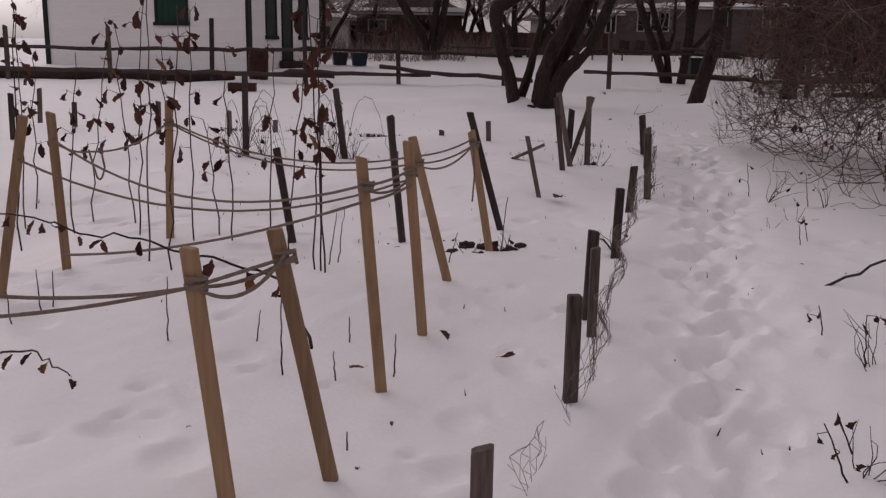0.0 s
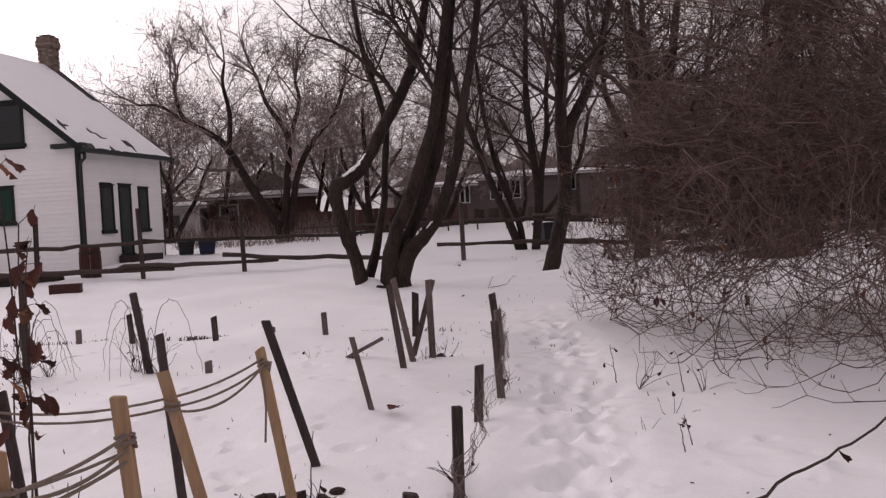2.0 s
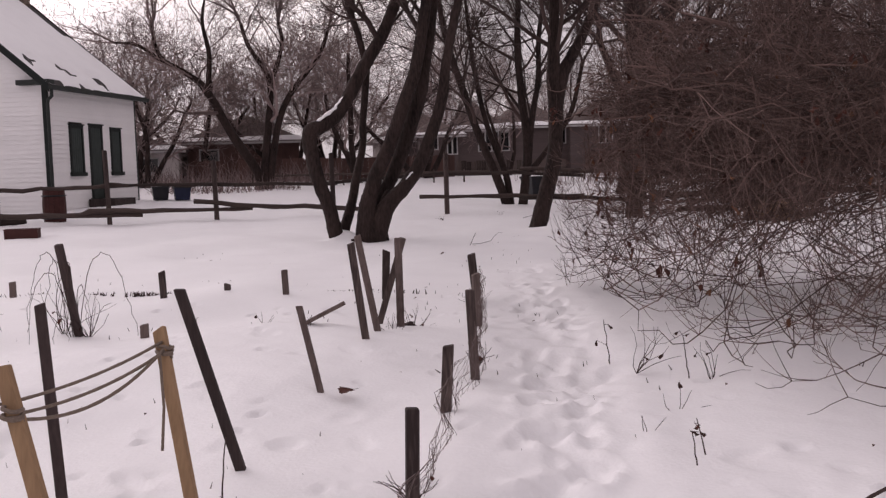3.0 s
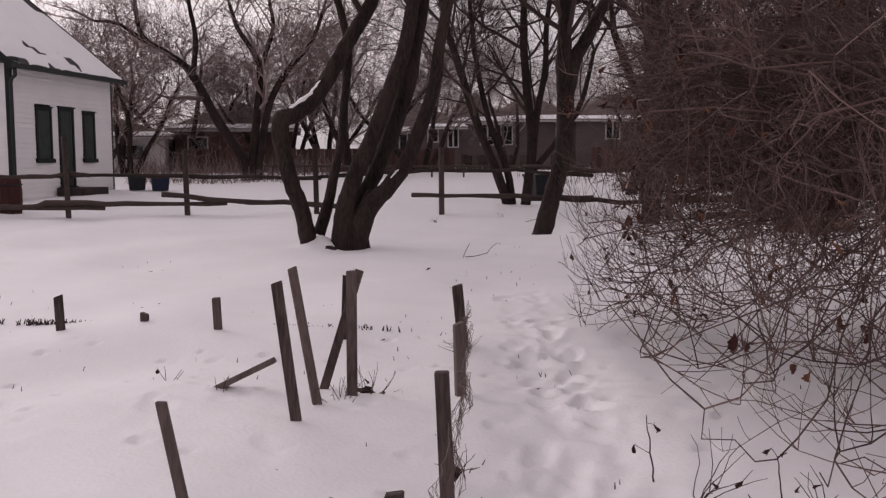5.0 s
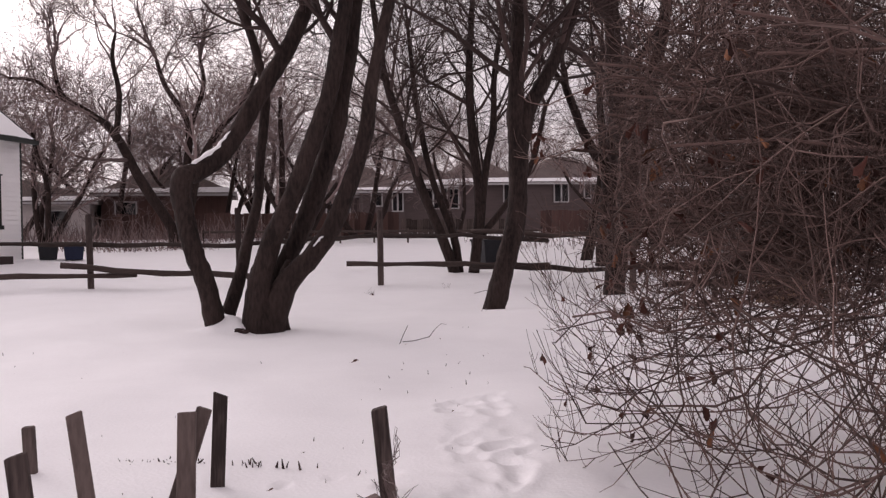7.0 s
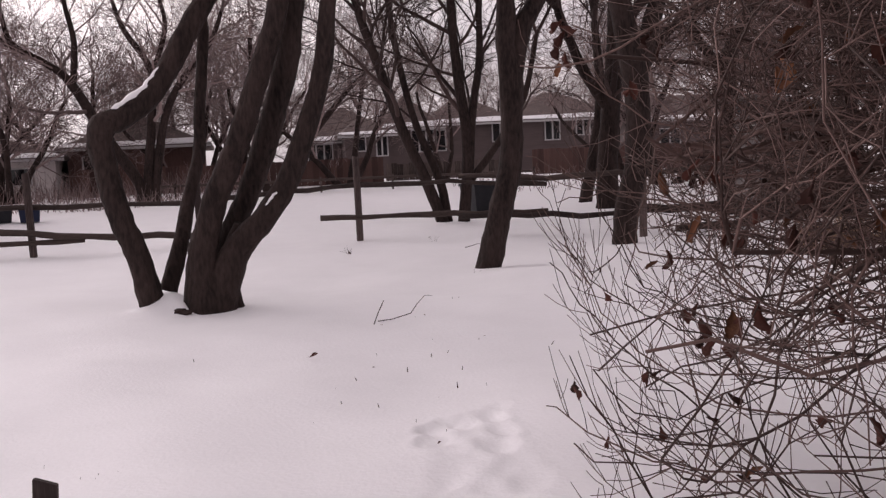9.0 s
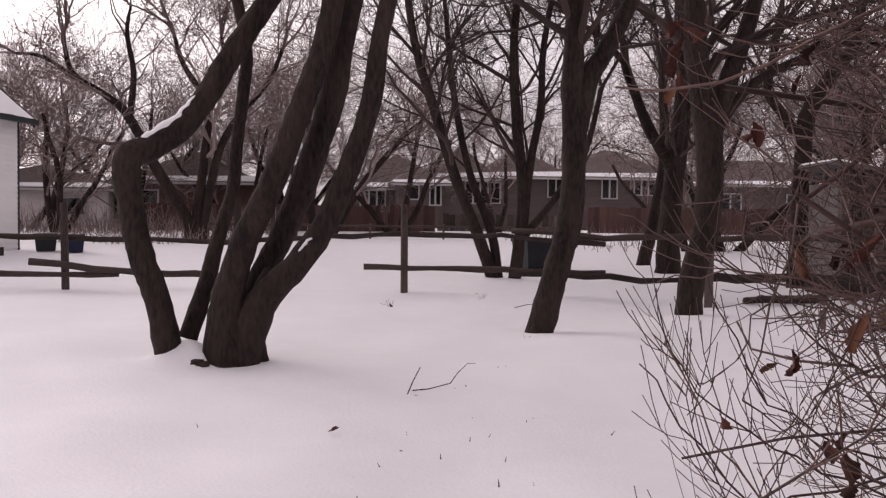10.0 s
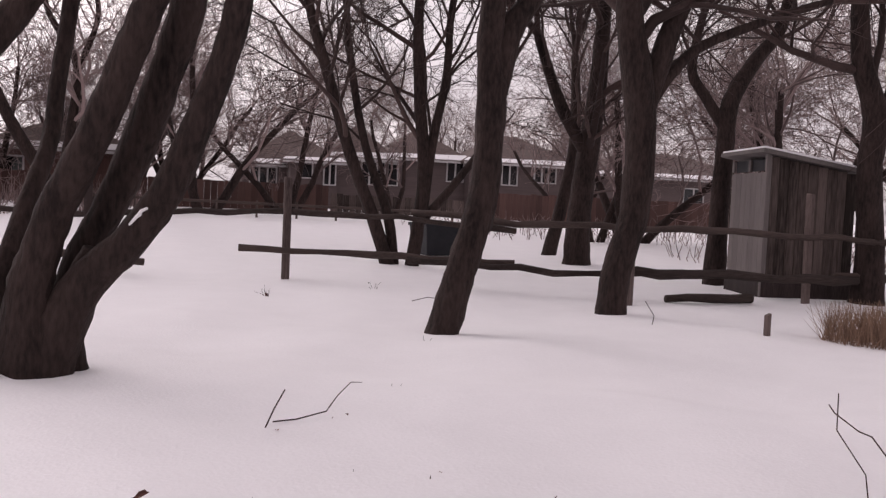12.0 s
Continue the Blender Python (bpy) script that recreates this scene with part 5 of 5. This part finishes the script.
# ---- yard objects ----
def crate():
    root = thing("wooden_crate", pose(-4.2, 20.1, gz(-4.2, 20.1), 0, 0, 4), "low red-brown wooden crate half buried in snow", "crate")
    for nm, c, sz in (("side_board", (0, -0.14, 0.07), (0.56, 0.02, 0.17)), ("side_board", (0, 0.14, 0.07), (0.56, 0.02, 0.17)), ("end_board", (-0.27, 0, 0.07), (0.02, 0.26, 0.17)), ("end_board", (0.27, 0, 0.07), (0.02, 0.26, 0.17)), ("lid_board", (0, 0, 0.165), (0.58, 0.3, 0.02))):
        b = Build()
        b.box(c, sz)
        part(nm, b, CRATE, root)


crate()


def barrel(x, y, r, h, label, mat):
    root = thing("barrel", pose(x, y, gz(x, y)), label, "barrel")
    n = 14
    for k in range(n):
        a0, a1 = 2 * math.pi * (k + 0.03) / n, 2 * math.pi * (k + 0.97) / n
        b = Build()
        rows = []
        for z, f in ((-0.05, 0.88), (h * 0.3, 0.99), (h * 0.6, 1.0), (h, 0.9)):
            rows.append([(math.cos(a) * r * f * q, math.sin(a) * r * f * q, z) for a in (a0, a1) for q in (1.0, 0.9)])
        for row in rows:
            b.v += row
        for s in range(3):
            o, p = s * 4, s * 4 + 4
            b.f += [(o, o + 2, p + 2, p), (o + 1, p + 1, p + 3, o + 3), (o, p, p + 1, o + 1), (o + 2, o + 3, p + 3, p + 2)]
        b.f += [(12, 14, 15, 13), (0, 1, 3, 2)]
        part("stave", b, mat, root)
    for z in (0.15 * h, 0.8 * h):
        b = Build()
        rr = r * 0.985
        b.tube([(math.cos(t / 16 * 6.2832) * rr, math.sin(t / 16 * 6.2832) * rr, z) for t in range(17)], [0.018] * 17, 4)
        part("hoop", b, BLACK, root)
    top = Build()
    top.poly([(math.cos(t / 14 * 6.2832) * r * 0.84, math.sin(t / 14 * 6.2832) * r * 0.84, h - 0.04) for t in range(14)])
    part("lid", top, mat, root)


barrel(-4.75, 24.75, 0.26, 0.78, "dark brown wooden barrel by the house corner", CRATE)


def bin_box(x, y, w, h, mat, label, lid=BLACK):
    root = thing("storage_bin", pose(x, y, gz(x, y), 0, 0, 12), label, "bin", "bins")
    b = Build()
    i = len(b.v)
    for z, f in ((0, 0.85), (h, 1.0)):
        b.v += [(-w / 2 * f, -w / 2 * f, z), (w / 2 * f, -w / 2 * f, z), (w / 2 * f, w / 2 * f, z), (-w / 2 * f, w / 2 * f, z)]
    b.f += [(i, i + 3, i + 2, i + 1), (i + 4, i + 5, i + 6, i + 7)] + [(i + j, i + (j + 1) % 4, i + 4 + (j + 1) % 4, i + 4 + j) for j in range(4)]
    part("body", b, mat, root)
    t = Build()
    t.box((0, 0, h + 0.03), (w * 1.06, w * 1.06, 0.06))
    part("lid", t, lid, root)


bin_box(-3.55, 33.0, 0.5, 0.36, BLACK, "black plastic bin standing in snow beside house")
bin_box(-2.85, 32.7, 0.5, 0.36, BLUE, "dark blue plastic bin standing in snow beside house")
bin_box(7.45, 28.3, 0.75, 0.55, BLACK, "dark square box standing behind the rail fence")


# ---- grey board shed ----
def shed():
    rot = -11.0
    root = thing("shed", pose(10.72, 22.3, gz(10.7, 22.3), 0, 0, rot), "weathered grey board shed with sloping roof in snow", "shed")
    L, D, H0, H1 = 1.3, 1.3, 2.05, 1.84
    body = Build()
    body.box((L / 2, D / 2, 0.88), (L - 0.06, D - 0.06, 1.82))
    part("inner_wall", body, WOOD_DARK, root)
    rng = random.Random(12)
    n = 9
    for k in range(n):
        x0, x1 = L * k / n + 0.004, L * (k + 1) / n - 0.004
        b = Build()
        hz = H0 + (H1 - H0) * (k + 0.5) / n
        b.box(((x0 + x1) / 2, -0.012 + rng.uniform(-0.004, 0.004), hz / 2 - 0.03), (x1 - x0, 0.022, hz + 0.02))
        part("board", b, GREYBOARD, root)
    m = 7
    for k in range(m):
        y0, y1 = D * k / m + 0.004, D * (k + 1) / m - 0.004
        b = Build()
        hz = H0 - 0.22
        b.box((-0.012, (y0 + y1) / 2, hz / 2 - 0.03), (0.022, y1 - y0, hz))
        part("board", b, PALEBOARD, root, "pale grey board")
    for y0, y1 in ((0.0, 0.08), (0.6, 0.68), (D - 0.08, D)):
        b = Build()
        b.box((-0.014, (y0 + y1) / 2, H0 - 0.14), (0.03, y1 - y0, 0.17))
        part("vent_post", b, PALEBOARD, root)
    # black slab put in for the shade inside the vent gap
    b = Build()
    b.box((0.02, D / 2, H0 - 0.14), (0.02, D - 0.16, 0.17))
    part("vent_shade_slab", b, BLACK, root)
    c = Build()
    c.box((-0.02, -0.02, H0 / 2), (0.07, 0.06, H0 + 0.02))
    part("corner_board", c, PALEBOARD, root)
    # darker band along the foot of the front and left walls
    for c, sz in (((L / 2, -0.035, 0.1), (L + 0.08, 0.04, 0.3)), ((-0.035, D / 2, 0.1), (0.04, D, 0.3))):
        sill = Build()
        sill.box(c, sz)
        part("sill_board", sill, WOOD_DARK, root, "dark band along the shed's foot")
    r = Build()
    r.slab([(-0.16, -0.18, H0 + 0.08), (L + 0.25, -0.18, H1 + 0.02), (L + 0.25, D + 0.15, H1 + 0.02), (-0.16, D + 0.15, H0 + 0.08)], 0.06)
    part("roof", r, PALEBOARD, root, "pale edged plank roof")
    sn = Build()
    sn.slab([(-0.14, -0.16, H0 + 0.11), (L + 0.23, -0.16, H1 + 0.05), (L + 0.23, D + 0.13, H1 + 0.05), (-0.14, D + 0.13, H0 + 0.11)], 0.03)
    part("roof_snow", sn, SNOW, root)


shed()


def grass_tuft(x, y, r, h, n, seed):
    rng = random.Random(seed)
    b = Build()
    for k in range(n):
        a, q = rng.uniform(0, 6.283), r * math.sqrt(rng.random())
        p = Vector((math.cos(a) * q, math.sin(a) * q, -0.02))
        e = p + Vector((rng.gauss(0, 0.12), rng.gauss(0, 0.12), h * rng.uniform(0.5, 1)))
        b.tube([p, p.lerp(e, 0.55) + wander(rng, 0.01), e], [0.003, 0.0024, 0.001], 3, caps=False)
    single("dry_grass", b, REED, pose(x, y, gz(x, y)), "tuft of dry tan grass standing in snow", "grass", kind="stuff")


grass_tuft(8.95, 18.0, 0.42, 0.42, 700, 1)
grass_tuft(9.6, 18.3, 0.4, 0.4, 500, 2)


# ---- far houses and board fences ----
def hip(root, x0, x1, y0, y1, z, peak, over=0.4, snow=0.16):
    """A hipped roof over a block, with snow left on its front eaves."""
    rx = min((x1 - x0) / 2, (y1 - y0) / 2) * 0.98
    a, b_, c, d = (x0 - over, y0 - over, z), (x1 + over, y0 - over, z), (x1 + over, y1 + over, z), (x0 - over, y1 + over, z)
    ym = (y0 + y1) / 2
    e, f = (x0 + rx, ym, peak), (x1 - rx, ym, peak)
    r = Build()
    for q in ((a, b_, f, e), (c, d, e, f)):
        r.slab(q, 0.15)
    for q in ((b_, c, f), (d, a, e)):
        r.slab(q, 0.15)
    part("roof", r, ROOF_FAR, root, "brown shingled hip roof with patchy snow")
    s = Build()
    t = snow
    lift = lambda p: (p[0], p[1] - 0.01, p[2] + 0.05)
    mix = lambda p, q, k: tuple(p[i] + (q[i] - p[i]) * k for i in range(3))
    s.slab([lift(a), lift(b_), lift(mix(b_, f, t)), lift(mix(a, e, t * 0.6))], 0.04)
    part("roof_snow", s, SNOW, root)
    fa = Build()
    fa.box(((x0 + x1) / 2, y0 - over, z - 0.08), (x1 - x0 + 2 * over, 0.06, 0.10))
    part("fascia", fa, WHITE_TRIM, root)


def far_window(root, x, y, z, w, h, lights=2):
    win = thing("window", Matrix(), "", "")
    win.parent = root
    for nm, c, sz in (("frame", (x, y - 0.05, z + h / 2 + 0.03), (w + 0.12, 0.08, 0.06)), ("frame", (x, y - 0.05, z - h / 2 - 0.03), (w + 0.12, 0.08, 0.06)), ("frame", (x - w / 2 - 0.03, y - 0.05, z), (0.06, 0.08, h)), ("frame", (x + w / 2 + 0.03, y - 0.05, z), (0.06, 0.08, h))):
        b = Build()
        b.box(c, sz)
        part(nm, b, WHITE_TRIM, win)
    for k in range(1, lights):
        b = Build()
        b.box((x - w / 2 + w * k / lights, y - 0.05, z), (0.08, 0.07, h))
        part("mullion", b, WHITE_TRIM, win)
    g = Build()
    g.box((x, y - 0.015, z), (w, 0.02, h))
    part("pane", g, GLASS, win)


def far_house(x, y, label, blocks, wall, windows):
    z = gz(x, y) - 0.1
    root = thing("far_house", pose(x, y, z), label, "house", "far houses")
    for x0, x1, y0, y1, h, peak in blocks:
        b = Build()
        b.box(((x0 + x1) / 2, (y0 + y1) / 2, h / 2), (x1 - x0, y1 - y0, h))
        part("wall", b, wall, root)
        hip(root, x0, x1, y0, y1, h, peak)
    for wx, wy, wz, w, h, l in windows:
        far_window(root, wx, wy, wz, w, h, l)


far_house(5.5, 55.0, "low grey-brown bungalow with hip roofs and white windows",
          [(0.0, 5.0, 1.6, 6.6, 2.1, 3.95), (2.1, 4.3, 0.0, 3.0, 2.3, 3.3), (4.3, 6.9, 0.6, 4.4, 2.6, 4.35), (6.9, 10.9, 1.0, 5.6, 2.75, 4.4), (10.9, 16.6, 0.2, 5.2, 2.75, 4.3)], HOUSE_GREY,
          [(1.0, 1.6, 1.5, 1.2, 0.85, 3), (2.85, 0.0, 1.85, 0.5, 0.65, 1), (3.95, 0.0, 1.75, 0.5, 1.0, 2), (6.15, 0.6, 1.9, 1.1, 1.05, 3), (7.2, 1.0, 1.9, 0.45, 1.0, 1), (10.4, 1.0, 2.2, 0.8, 0.9, 2), (13.0, 0.2, 2.2, 0.75, 1.0, 2), (14.9, 0.2, 2.4, 1.1, 1.0, 3)])
far_house(24.5, 58.0, "distant brown bungalow with low roof", [(0.0, 11.0, 0.0, 8.0, 2.6, 4.2)], HOUSE_GREY, [(2.0, 0.0, 1.5, 1.2, 1.1, 2), (6.0, 0.0, 1.5, 1.2, 1.1, 2)])
far_house(-10.5, 47.0, "pale stucco outbuilding with brown roof", [(0.0, 5.9, 0.0, 6.0, 1.65, 2.7)], HOUSE_TAN, [(4.6, 0.0, 0.95, 0.8, 0.6, 1)])
far_house(-4.3, 48.0, "dark brown low house with snowy roof", [(0.0, 5.2, 0.0, 6.0, 2.0, 3.4)], FENCE_BROWN, [(1.0, 0.0, 1.2, 0.8, 0.8, 1)])
far_house(-18.0, 52.0, "pale bungalow behind bare trees", [(0.0, 7.0, 0.0, 6.0, 2.3, 3.8)], HOUSE_TAN, [(2.0, 0.0, 1.4, 1.0, 1.0, 2)])


def board_fence(x0, y0, x1, y1, h, label, mat, seed):
    rng = random.Random(seed)
    root = thing("board_fence", pose(x0, y0, 0), label, "fence", "far fences")
    n = int(math.hypot(x1 - x0, y1 - y0) / 0.24)
    yaw = math.degrees(math.atan2(y1 - y0, x1 - x0))
    one = Build()
    one.box((0, 0, h / 2), (0.236, 0.03, h))
    me = one.mesh("board", mat)
    for k in range(n):
        x, y = x0 + (x1 - x0) * k / n, y0 + (y1 - y0) * k / n
        o = new("board", me)
        o.parent = root
        o.matrix_basis = pose(x - x0, y - y0, gz(x, y) - 0.05 + rng.uniform(-0.03, 0.03), 0, 0, yaw)


board_fence(-3.4, 44.6, 8.2, 46.2, 1.05, "dark brown board fence at the yard's far edge", FENCE_BROWN, 1)
board_fence(8.5, 47.5, 14.0, 47.5, 0.75, "low grey-brown board fence before the bungalow", GREYBOARD, 2)
board_fence(14.5, 46.0, 24.0, 44.0, 1.1, "brown board fence behind trees", FENCE_BROWN, 3)


def far_rail(x0, y0, x1, y1, label):
    """Thin posts and one rail at the far edge of the snow."""
    root = thing("low_rail_fence", pose(x0, y0, gz(x0, y0)), label, "fence", "far fences")
    n = int(math.hypot(x1 - x0, y1 - y0) / 1.1)
    for k in range(n + 1):
        x, y = (x1 - x0) * k / n, (y1 - y0) * k / n
        b = Build()
        b.box((x, y, 0.22), (0.06, 0.06, 0.55))
        part("post", b, GREYBOARD, root)
    b = Build()
    b.tube([(0, 0, 0.42), (x1 - x0, y1 - y0, 0.42 + gz(x1, y1) - gz(x0, y0))], [0.045, 0.045], 5)
    part("rail", b, RAIL, root)


far_rail(-1.0, 40.5, 12.0, 38.5, "thin weathered rail fence at far edge of snow")


def brush(x0, x1, y0, y1, n, h, seed):
    """Low thicket of fine stems along the far edge of the yard."""
    rng = random.Random(seed)
    b = Build()
    for k in range(n):
        x, y = rng.uniform(x0, x1), rng.uniform(y0, y1)
        z = gz(x, y)
        d = Vector((rng.gauss(0, 0.25), rng.gauss(0, 0.2), 1)).normalized()
        p = Vector((x, y, z - 0.05))
        L = h * rng.uniform(0.3, 1.0)
        b.tube([p, p + d * L * 0.5 + wander(rng, 0.05), p + d * L + wander(rng, 0.12)], [0.012, 0.009, 0.005], 3, caps=False)
    single("far_brush", b, TWIG_HAZED, Matrix(), "low brown winter brush along the far edge", "brush", kind="stuff")


brush(-9, 2.5, 41.5, 44.5, 900, 1.0, 3)
brush(9, 30, 33, 40, 700, 0.7, 4)
brush(13, 26, 25, 30, 400, 0.9, 5)
brush(-4.4, 0.8, 36.0, 38.5, 420, 0.5, 6)
